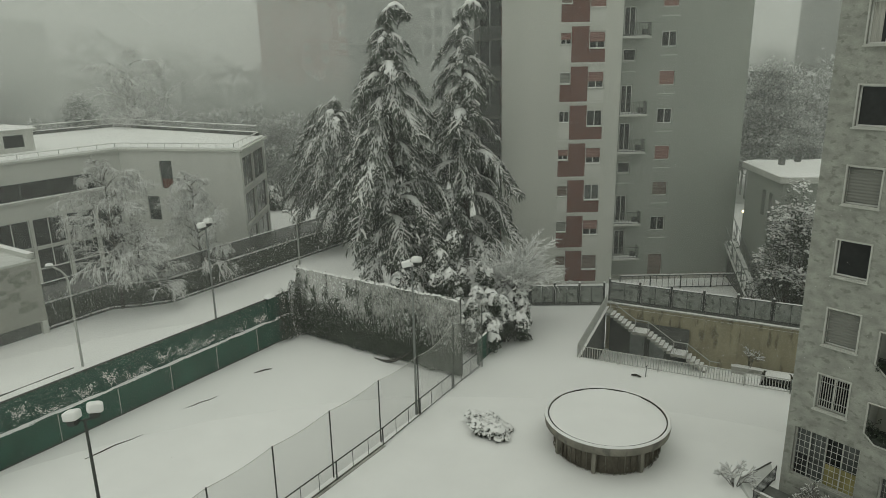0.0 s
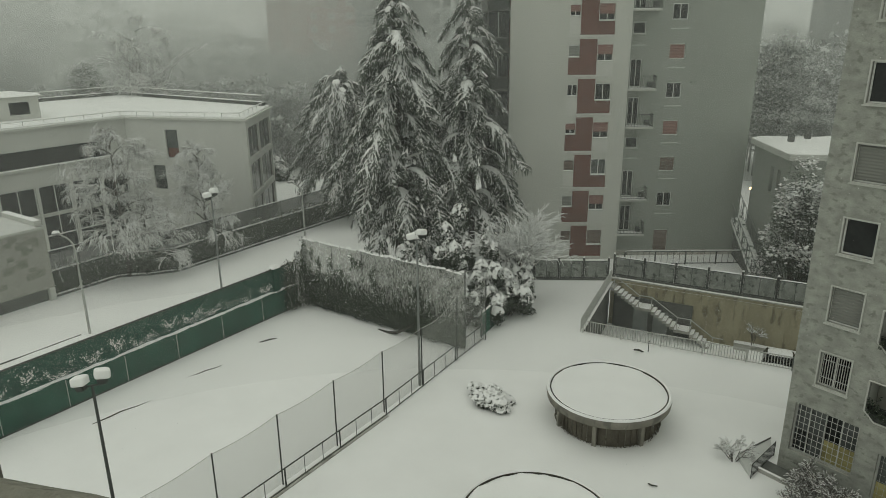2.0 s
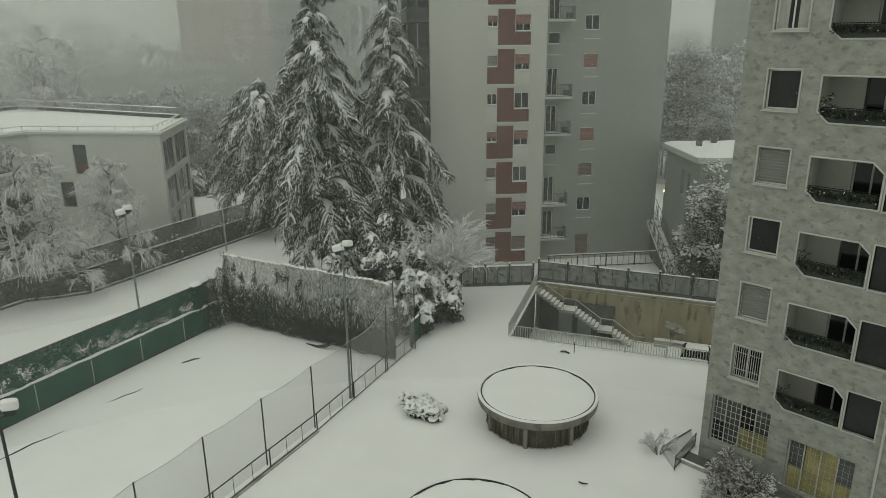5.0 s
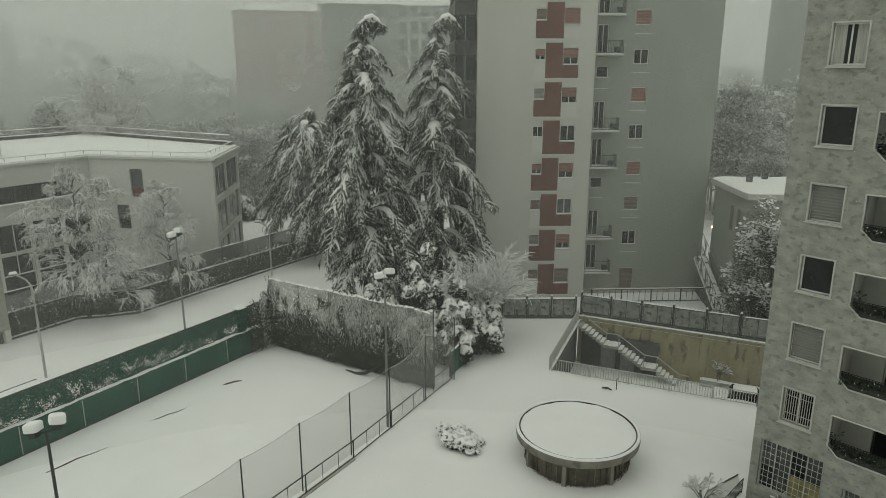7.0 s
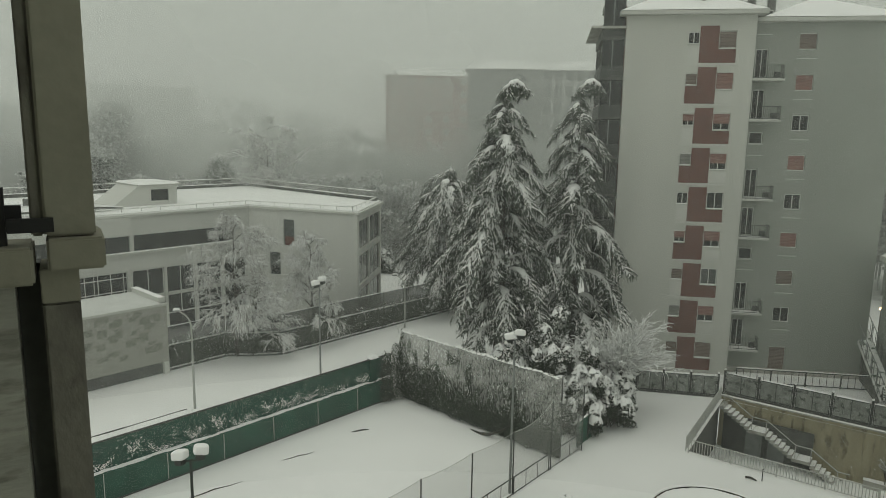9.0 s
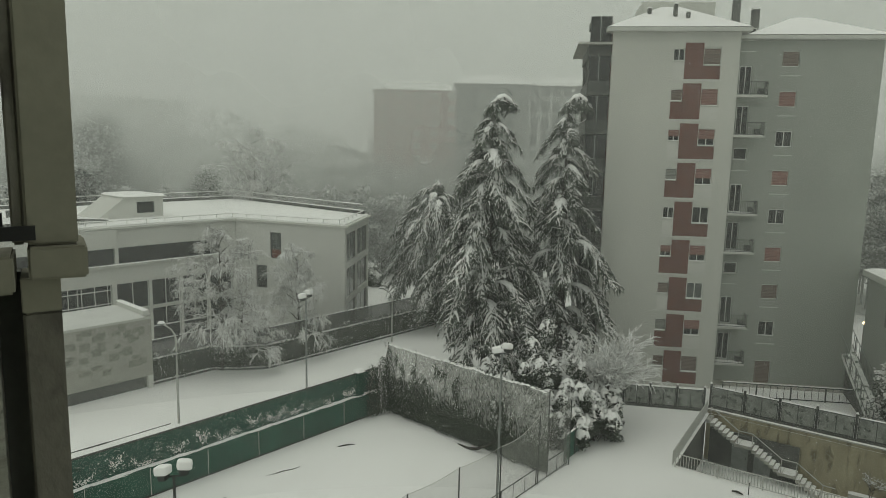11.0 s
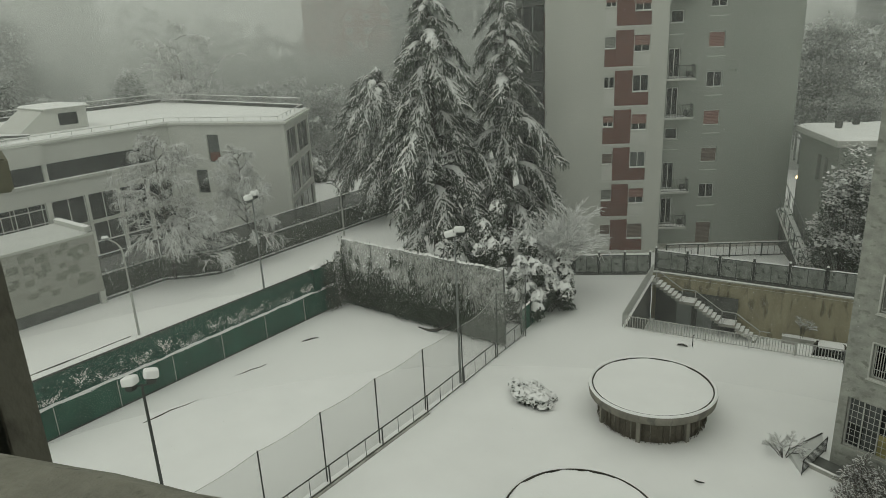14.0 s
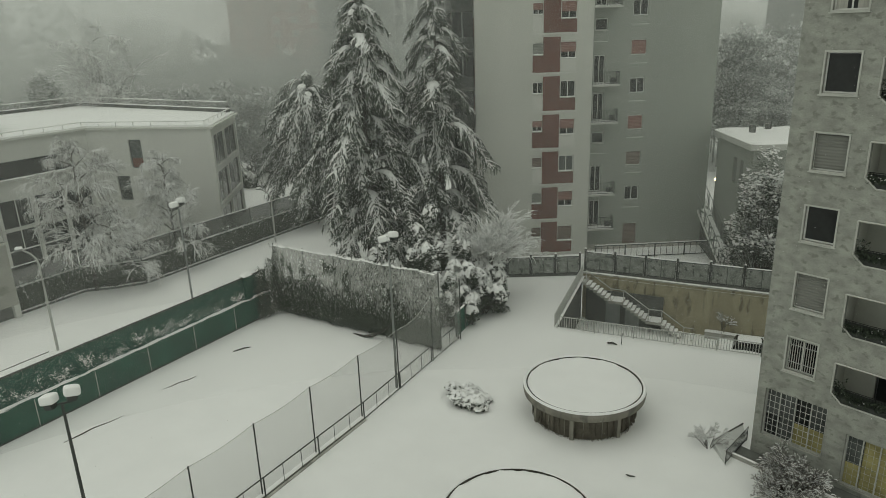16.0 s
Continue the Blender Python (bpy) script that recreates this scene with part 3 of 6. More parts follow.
for k in range(44000):
    x, t = rnd.uniform(-0.3, 13.7), rnd.random()
    top = 4.5 + 0.6 * noise.noise((x * 0.45, 1, 3)) + 0.5 * noise.noise((x * 1.8, 4, 3)) + (0.7 if x < 1.6 else 0) - 0.13 * max(0, x - 3)
    z = 0.1 + t * max(0.6, top)
    clump = noise.noise((x * 1.6, z * 0.55, 6)) + 0.5 * noise.noise((x * 5, z * 1.8, 2))
    if z > 2.5 - 0.07 * x and clump < -0.1 + 0.2 * (z - 2.5 + 0.07 * x):
        continue
    p = Vector((x, -0.12 - 0.35 * rnd.random() * (0.5 + noise.noise((x, z, 0))), z))
    s = rnd.uniform(0.035, 0.085)
    fleck = noise.noise((x * 2.4 + 9, z * 1.2, 1)) + 0.45 * noise.noise((x * 7, z * 4, 5))
    snowy = rnd.random() < (0.01 if z < 2.0 - 0.05 * x else 0.03 + 0.9 * max(0, fleck + 0.1) * min(1, (z - 1.9 + 0.05 * x) / 1.6))
    u = Vector((rnd.uniform(-1, 1), rnd.uniform(-1, 0.3), rnd.uniform(-0.6, 0.6))).normalized() * s
    w = Vector((rnd.uniform(-0.4, 0.4), rnd.uniform(-0.6, 0), -1)).normalized() * s * 1.5
    tv, tf = (sv, sf) if snowy else (verts, faces)
    n = len(tv)
    tv += [p - u * 0.5, p + w * 0.5, p + u * 0.5, p - w * 0.5]
    tf.append((n, n + 1, n + 2, n + 3))
# a thick curtain of ivy where the end fence meets the green wall
for k in range(8000):
    y, t = -2.1 * rnd.random() ** 1.3, rnd.random()
    top = 4.7 + 0.9 * noise.noise((y * 1.4, 2, 6)) + 0.85 * y
    p = Vector((0.0 + 0.5 * rnd.random() + 0.15 * noise.noise((y * 2, t * 4, 1)), y, 0.15 + t * top))
    s = rnd.uniform(0.035, 0.085)
    u = Vector((rnd.uniform(-1, 1), rnd.uniform(-1, 1), rnd.uniform(-0.6, 0.6))).normalized() * s
    w = Vector((rnd.uniform(-0.4, 0.4), rnd.uniform(-0.4, 0.4), -1)).normalized() * s * 1.5
    tv, tf = (sv, sf) if rnd.random() < 0.03 + 0.35 * t ** 6 else (verts, faces)
    n = len(tv)
    tv += [p - u * 0.5, p + w * 0.5, p + u * 0.5, p - w * 0.5]
    tf.append((n, n + 1, n + 2, n + 3))
tagged(raw("ivy", verts, faces, LEAF, far_end), "dark hanging ivy leaves", kind="stuff")
tagged(raw("snow_on_ivy", sv, sf, SNOW_TWIG, far_end), "snow caught in ivy", kind="stuff")
# slumped netting at the foot
bm = bmesh.new()
tube(bm, [(7.4, -0.8, 0.1), (8.3, -0.95, 0.14), (9.0, -0.9, 0.3), (9.6, -0.65, 0.6), (10.1, -0.3, 1.0)], [0.04, 0.09, 0.11, 0.08, 0.05], 6)
part("fallen_net", bm, SOIL, far_end, "dark slumped edge of netting")

# long side fence: tall posts with netting, and a low railing beside it
side = thing("fence", pose(-20.15, 0, 0, 0, 0, 90), "tall netting fence on thin steel posts beside the court", "fence", "court fences")
ys = [-3.8, -0.25, 3.3, 6.8, 10.3, 13.75, 17.1, 20.6, 24.2, 27.6, 31.2, 34.55]
for a in ys:
    top = 3.5 if a < 30 else 4.15
    part("post", rod(bmesh.new(), (a, 0.0, -0.05), (a, 0.0, top), 0.035, n=6), DARK_FRAME, side)
for a, b in zip(ys, ys[1:]):
    ta, tb = (3.45 if a < 30 else 4.1), (3.45 if b < 30 else 4.1)
    n = 12
    verts, faces = [], []
    for i in range(n + 1):
        x = a + (b - a) * i / n
        top = ta + (tb - ta) * i / n - 0.10 * math.sin(math.pi * i / n)
        if a > 26:
            top -= 0.22 * math.sin(math.pi * i / n)
        verts += [(x, 0.03, 0.05), (x, 0.03 + 0.05 * noise.noise((x, 1, 1)), top * 0.5), (x, 0.03, top)]
    for i in range(n):
        for j in range(2):
            p = i * 3 + j
            faces.append((p, p + 3, p + 4, p + 1))
    raw("netting", verts, faces, NET if a < 26 else NET_CORNER, side, "pale wire netting" if a < 26 else "snow-dusted netting")
    bm = bmesh.new()
    tube(bm, [(v[0], v[1], v[2]) for v in verts[2::3]], [0.014] * (n + 1), 5)
    part("top_wire", bm, RAIL_PALE, side)
low = thing("railing", pose(0, 0, 0), "low dark metal railing at the foot of the court fence", "railing", "court railings")
railing(low, [(-19.85, -4, 0), (-19.85, 24.0, 0), (-20.35, 34.6, 0)], 1.0, 1.17, 0.02, DARK_FRAME, rail=0.03, post=3.5, low=0.06)
part("kerb", block(-19.95, -19.7, -4, 24, -0.03, 0.05, 0.01), CONCRETE, low)
gf = thing("fence", pose(-20.55, 34.7, 0, 0, 0, 96), "short green boarded fence under overhanging bushes", "fence", "court fences")
for k in range(3):
    part("board", block(k * 1.42, k * 1.42 + 1.38, 0, 0.06, 0.02, 1.7, 0.008), GREEN, gf)
    part("post", rod(bmesh.new(), (k * 1.42, -0.03, 0), (k * 1.42, -0.03, 1.85), 0.04, n=6), DARK_FRAME, gf)
snow_cap(gf, 0, 4.2, -0.05, 0.11, 1.7, 0.06, 0.2)

# twigs and ivy over the boundary wall and through its fence
rnd = random.Random(15)
verts, faces, sv, sf = [], [], [], []
for a, b in zip(line, line[1:]):
    a, b = Vector((*a, 0)), Vector((*b, 0))
    across = Vector(((b - a).y, -(b - a).x, 0)).normalized()
    for k in range(int((b - a).length * (420 if a.y < 40 else 300))):
        f, t = rnd.random(), rnd.random()
        base = a.lerp(b, f)
        top = 2.35 + 1.0 * noise.noise((base.y * 0.35, 2, 8)) + 0.4 * noise.noise((base.y * 1.5, 2, 8))
        p = base + across * rnd.uniform(0.0, 0.28) + Vector((0, 0, 0.05 + t * top))
        s = rnd.uniform(0.03, 0.09)
        u = Vector((rnd.uniform(-1, 1), rnd.uniform(-1, 1), rnd.uniform(-0.5, 0.5))).normalized() * s
        w = Vector((rnd.uniform(-0.5, 0.5), rnd.uniform(-0.5, 0.5), -1)).normalized() * s * 2.2
        tv, tf = (sv, sf) if rnd.random() < 0.03 + 0.22 * t * t else (verts, faces)
        n = len(tv)
        tv += [p - u * 0.5, p + w * 0.5, p + u * 0.5, p - w * 0.5]
        tf.append((n, n + 1, n + 2, n + 3))
tagged(raw("ivy", verts, faces, LEAF, bwall), "dark ivy and twigs", kind="stuff")
tagged(raw("snow_on_ivy", sv, sf, SNOW_TWIG, bwall), "snow caught in ivy", kind="stuff")

# flakes in the air of the courtyard
rnd = random.Random(77)
verts, faces = [], []
for k in range(15000):
    a, r = radians(rnd.uniform(-4, 80)), 14 + 43 * rnd.random() ** 0.6
    p = Vector((-r * math.sin(a), r * math.cos(a), rnd.uniform(1, 34)))
    s = rnd.uniform(0.004, 0.011) * (0.6 + r / 40)
    u = Vector((rnd.uniform(-1, 1), rnd.uniform(-1, 1), rnd.uniform(-1, 1))).normalized() * s
    w = Vector((rnd.uniform(-0.4, 0.4), rnd.uniform(-0.4, 0.4), 1)).normalized() * s * 1.6
    n = len(verts)
    verts += [p - w, p + u, p + w, p - u]
    faces.append((n, n + 1, n + 2, n + 3))
flakes = raw("snowflakes", verts, faces, SNOW_TWIG, None, "snowflakes falling through the courtyard air")
tagged(flakes, category="falling snow", kind="stuff")

# see-through white sheets put in for the snowfall's haze, thicker with distance
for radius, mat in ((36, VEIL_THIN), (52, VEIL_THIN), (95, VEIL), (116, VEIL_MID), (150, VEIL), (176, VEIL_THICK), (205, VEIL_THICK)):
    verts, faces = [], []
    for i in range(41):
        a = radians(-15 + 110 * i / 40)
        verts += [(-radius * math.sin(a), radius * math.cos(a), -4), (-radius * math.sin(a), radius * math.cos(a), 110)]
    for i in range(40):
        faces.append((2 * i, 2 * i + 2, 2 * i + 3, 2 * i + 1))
    ob = raw("backdrop", verts, faces, mat, None, "see-through white sheet standing in for haze", True)
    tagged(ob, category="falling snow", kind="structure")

# ---- the apartment tower ----
tower = thing("apartment_tower", pose(-26.8, 49.3, 0, 0, 0, 34), "grey plastered apartment tower with dark red window panels", "building")
ROWS_Z = [2.94 + 3.03 * k for k in range(9)]
holes = []
for zt in ROWS_Z:
    holes += [(4.6, 5.45, zt - 1.28, zt - 0.38), (6.85, 8.1, zt - 1.6, zt - 0.31)]
part("wall_front", pierced(0, 9.45, -0.1, 28.0, 0, 0.35, holes), PLASTER, tower)
part("wall_seam", block(9.1, 9.45, 0.35, 1.05, -0.1, 28.0), PLASTER, tower)
part("wall_side", block(0, 0.35, 0.35, 16, -0.1, 28.0), PLASTER, tower)
# solid block; the rooms' dimness is put into its colour
part("core", block(0.36, 9.0, 0.9, 15.9, -0.1, 27.9), ROOM, tower, "solid core painted dim behind the windows")
states_l = ["brown", "grey", "brown", "half", "glass", "grey", "half", "brown", "glass"]
states_r = ["brown", "half", "grey_glass", "half", "glass", "half", "half", "shut", "brown"]
for k, zt in enumerate(ROWS_Z):
    part("red_panel", block(5.45, 6.82, -0.03, -0.003, max(0, zt - 2.66), zt + 0.05), RED, tower, "dark red facing panel")
    if k % 2 == 0:
        part("red_panel", block(6.825, 8.1, -0.028, -0.003, zt - 2.66, zt - 1.62), RED, tower)
        part("pale_panel", block(4.6, 5.445, -0.02, -0.003, zt - 2.6, zt - 1.3), PLASTER_PALE, tower, "pale plaster panel")
    else:
        part("red_panel", block(4.6, 5.445, -0.028, -0.003, zt - 2.66, zt - 1.3), RED, tower)
        part("pale_panel", block(6.825, 8.1, -0.02, -0.003, zt - 2.6, zt - 1.62), PLASTER_PALE, tower, "pale plaster panel")
    part("floor_band", block(4.4, 8.25, -0.045, -0.003, zt - 2.80, zt - 2.67), PLASTER_PALE, tower, "pale floor band")
    window(tower, 4.6, 5.45, zt - 1.28, zt - 0.38, 0.1, state=states_l[k])
    window(tower, 6.85, 8.1, zt - 1.6, zt - 0.31, 0.1, state=states_r[k])
    for a, b, z in ((4.55, 5.44, zt - 1.28), (6.83, 8.15, zt - 1.6)):
        s = part("window_sill", block(a, b, -0.12, 0.1, z - 0.06, z, 0.008), TRIM, tower)
        snow_cap(tower, a, b, -0.12, 0.05, z, 0.05, 0.2)
# recessed part with balconies
holes = []
bal, small = [], []
for k in range(9):
    zs = 2.15 + 3.03 * k
    if k % 3 == 2:
        small.append(zs)
        holes.append((9.85, 10.85, zs + 1.2, zs + 2.1))
    else:
        bal.append(zs)
        holes.append((9.82, 10.72, zs + 0.1, zs + 2.3))
colb = [1.42 + 3.03 * k for k in range(9)]
for k, z in enumerate(colb):
    holes.append((12.87, 14.1, z - 0.05 if k else 0.05, z + 1.15 if k else 2.3))
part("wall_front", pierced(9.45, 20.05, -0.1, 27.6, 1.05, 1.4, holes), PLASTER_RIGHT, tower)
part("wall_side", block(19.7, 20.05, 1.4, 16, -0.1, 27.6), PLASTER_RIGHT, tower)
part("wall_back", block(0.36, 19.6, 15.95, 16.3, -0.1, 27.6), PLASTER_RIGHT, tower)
part("core", block(9.5, 19.6, 1.9, 15.8, -0.1, 27.4), ROOM, tower, "solid core painted dim behind the windows")
for zs in small:
    window(tower, 9.85, 10.85, zs + 1.2, zs + 2.1, 1.15, state="glass", bars=0)
    part("window_sill", block(9.8, 10.9, 0.95, 1.15, zs + 1.14, zs + 1.2, 0.008), TRIM, tower)
    part("sill_line", block(9.8, 10.9, 1.0, 1.05, zs + 0.3, zs + 0.36), PLASTER_PALE, tower)
for zs in bal:
    window(tower, 9.82, 10.72, zs + 0.1, zs + 2.3, 1.15, state="glass", bars=1, name="balcony_door")
    b = part("balcony", block(9.46, 11.75, 0.0, 1.05, zs - 0.12, zs + 0.03, 0.01), TRIM, tower, "thin balcony slab")
    bm = bmesh.new()
    for p, q in (((9.5, 0.05), (11.7, 0.05)), ((11.7, 0.05), (11.7, 1.02))):
        for h in (0.1, 1.02):
            rod(bm, (*p, zs + h), (*q, zs + h), 0.025, n=5)
        n = int((Vector(q) - Vector(p)).length / 0.12)
        for i in range(n + 1):
            c = Vector(p).lerp(Vector(q), i / n)
            rod(bm, (*c, zs + 0.03), (*c, zs + 1.02), 0.011, n=4)
    part("balustrade", bm, DARK_FRAME, b)
    vs, fs = drift(9.5, 11.72, 0.02, 1.0, zs + 0.03, 0.1, 0.25, zs, 0.15)
    raw("snow_cap", vs, fs, SNOW, b, "lying fresh snow", True)
    part("planter", block(11.1, 11.5, 0.35, 0.65, zs + 0.04, zs + 0.55, 0.03), DARK_FRAME, b, "dark box on the balcony")
cb = ["brown", "glass", "brown", "shut", "glass", "shut", "glass", "shut", "brown"]
for k, z in enumerate(colb):
    if k:
        window(tower, 12.87, 14.1, z - 0.05, z + 1.15, 1.15, state=cb[k])
        part("sill_line", block(12.8, 14.2, 0.97, 1.05, z - 0.75, z - 0.68), TRIM, tower, "thin ledge below the window")
    else:
        window(tower, 12.87, 14.1, 0.05, 2.3, 1.15, state="brown", name="door")
for x in (14.8, 15.1):
    part("vent", rod(bmesh.new(), (x, 1.06, 14.72), (x, 1.0, 14.72), 0.06, n=8), DARK_FRAME, tower, "small round wall vent")
garden_rail = thing("railing", pose(-26.8, 49.3, 0, 0, 0, 34), "low dark garden railing at the foot of the tower", "railing", "yard railings")
railing(garden_rail, [(9.8, -1.6, 0), (20.0, -1.6, 0), (21.5, 1.0, 0)], 1.15, 0.5, 0.02, DARK_FRAME, rail=0.05, post=2.5)
snow_cap(garden_rail, 9.8, 20.0, -1.66, -1.54, 1.2, 0.05, 0.3)
part("plinth", block(9.45, 20.1, 0.95, 1.05, -0.1, 0.45, 0.01), CONCRETE, tower)
# balconies on the flank
for k in range(9):
    z = 2.2 + 3.03 * k
    b = part("balcony", block(-1.75, 0.0, 0.5, 8.5, z - 0.14, z + 0.05, 0.01), CONCRETE_DARK, tower, "flank balcony slab")
    part("parapet", block(-1.75, -1.68, 0.5, 8.5, z + 0.05, z + 0.95), DARK_FRAME, b, "dark balustrade")
    part("parapet", block(-1.68, 0.0, 0.5, 0.56, z + 0.05, z + 0.95), DARK_FRAME, b, "dark balustrade")
    part("french_window", block(-0.03, 0.0, 2.5, 7.5, z + 0.08, z + 2.3), GLASS, b)
    part("red_panel", block(-0.03, -0.003, 0.4, 1.6, z + 0.2, z + 2.4), RED, tower)
    part("end_screen", block(-1.68, -0.06, 0.6, 0.64, z + 0.96, z + 2.85), GLASS, b, "dark glazed end screen")
    part("screen_frame", block(-0.95, -0.88, 0.56, 0.6, z + 0.96, z + 2.85), GREY_METAL, b)
    snow_cap(tower, -1.78, -1.6, 0.5, 8.5, z + 0.95, 0.08, 0.4)
for y in (0.62, 4.5, 8.3):
    part("pillar", block(-1.66, -1.42, y, y + 0.24, -0.1, 27.3), CONCRETE_DARK, tower)
bm = bmesh.new()
box(bm, -2.6, 0.1, -0.1, 9.2, 27.1, 27.25)
part("canopy", bm, CONCRETE, tower)
for k in range(9):
    z = 2.2 + 3.03 * k
    part("awning", block(-1.6, -0.2, 0.62, 3.9, z + 2.2, z + 2.75, 0.02), DARK_FRAME, tower, "dark awning box")
# eaves, roof and chimneys
part("eaves", block(-0.5, 10.1, -0.6, 16.6, 28.0, 28.3, 0.03), TRIM, tower)
part("eaves", block(9.6, 20.6, 0.45, 16.6, 27.6, 27.9, 0.03), TRIM, tower)


def hip(x0, x1, y0, y1, z, rise, inset):
    bm = bmesh.new()
    b = [bm.verts.new(c) for c in ((x0, y0, z), (x1, y0, z), (x1, y1, z), (x0, y1, z))]
    t = [bm.verts.new(c) for c in ((x0 + inset, y0 + inset, z + rise), (x1 - inset, y0 + inset, z + rise), (x1 - inset, y1 - inset, z + rise), (x0 + inset, y1 - inset, z + rise))]
    bm.faces.new(t)
    for k in range(4):
        bm.faces.new((b[k], b[(k + 1) % 4], t[(k + 1) % 4], t[k]))
    bm.faces.new(b[::-1])
    return bm


part("roof", hip(-0.5, 10.1, -0.6, 16.6, 28.33, 2.3, 4.6), SNOW, tower, "low hipped roof under thick snow")
part("roof", hip(10.0, 20.6, 0.45, 16.6, 27.93, 2.0, 4.6), SNOW, tower, "low hipped roof under thick snow")
for x, y, h in ((4.7, 1.6, 30.4), (5.6, 1.2, 29.7), (9.0, 1.2, 30.6), (10.6, 1.8, 30.0), (2.8, 2.2, 30.2)):
    c = part("chimney", block(x, x + (0.28 if x < 9 else 0.55), y, y + 0.4, 28.5, h, 0.02), CONCRETE_DARK, tower)
    part("snow_cap", block(x - 0.03, x + (0.31 if x < 9 else 0.58), y - 0.03, y + 0.43, h, h + 0.1, 0.03), SNOW, c)
part("lift_house", block(3.0, 9.0, 7, 12, 29.5, 31.6), PLASTER, tower)

# ---- the stone-faced apartment house ----
house = thing("apartment_house", pose(-2.37, 30.4, 0, 0, 0, -18), "apartment house faced in mottled grey stone, with loggias", "building")
holes, wins = [], []
for z0, z1 in ((4.58, 6.12), (7.45, 9.0), (10.4, 11.85), (13.3, 14.75), (16.25, 17.75), (19.2, 20.7), (22.1, 23.6)):
    wins.append((1.0, 2.22, z0, z1))
    wins.append((7.6, 8.9, z0, z1))
logs = [3.85 + 3.0 * k for k in range(7)]
holes = [w for w in wins] + [(2.95, 5.5, z, z + 1.72) for z in logs] + [(5.6, 6.75, z, z + 1.72) for z in logs]
grids = [(0.35, 2.95, 1.05, 3.4), (3.75, 6.35, 0.2, 2.6)]
holes += grids
part("wall_front", pierced(0, 12, -2.4, 27, 0, 0.3, holes), MARBLE, house)
part("wall_side", block(-0.002, 0.3, 0.3, 9.5, -2.4, 27), MARBLE, house)
part("wall_back", block(0.3, 12, 9.2, 9.5, -2.4, 27), MARBLE, house)
part("wall_side", block(11.7, 12, 0.3, 9.2, -2.4, 27), MARBLE, house)
part("roof", block(-0.3, 12.3, -0.4, 9.8, 27, 27.4, 0.03), CONCRETE, house)
part("floor_slabs", block(0.31, 11.6, 1.62, 9.1, -2.4, 26.9), ROOM, house, "solid core painted dim behind the windows")
wstate = ["bars", "grey", "glass", "grey", "glass", "curtain", "glass"]
for k, (a, b, z0, z1) in enumerate(wins):
    s = wstate[k // 2]
    w = window(house, a, b, z0, z1, 0.16, WHITE_FRAME, "glass" if s == "bars" else s, 1 if s in ("curtain", "bars") else 0)
    trim = part("window_surround", ring_frame(a - 0.05, b + 0.05, z0 - 0.05, z1 + 0.05, -0.05, 0.02, 0.055), TRIM_DULL, house, "projecting pale stone surround")
    part("window_sill", block(a - 0.09, b + 0.09, -0.12, 0.02, z0 - 0.10, z0 - 0.051, 0.01), TRIM_DULL, house)
    if s == "bars":
        bm = bmesh.new()
        n = 13
        for i in range(n):
            x = a + 0.04 + (b - a - 0.08) * i / (n - 1)
            rod(bm, (x, 0.08, z0 + 0.02), (x, 0.08, z1 - 0.02), 0.017, n=4)
        for zz in (z0 + 0.08, z0 + 0.4, z1 - 0.35, z1 - 0.08):
            rod(bm, (a, 0.08, zz), (b, 0.08, zz), 0.017, n=4)
        part("window_grille", bm, RAIL_PALE, w, "pale security grille")


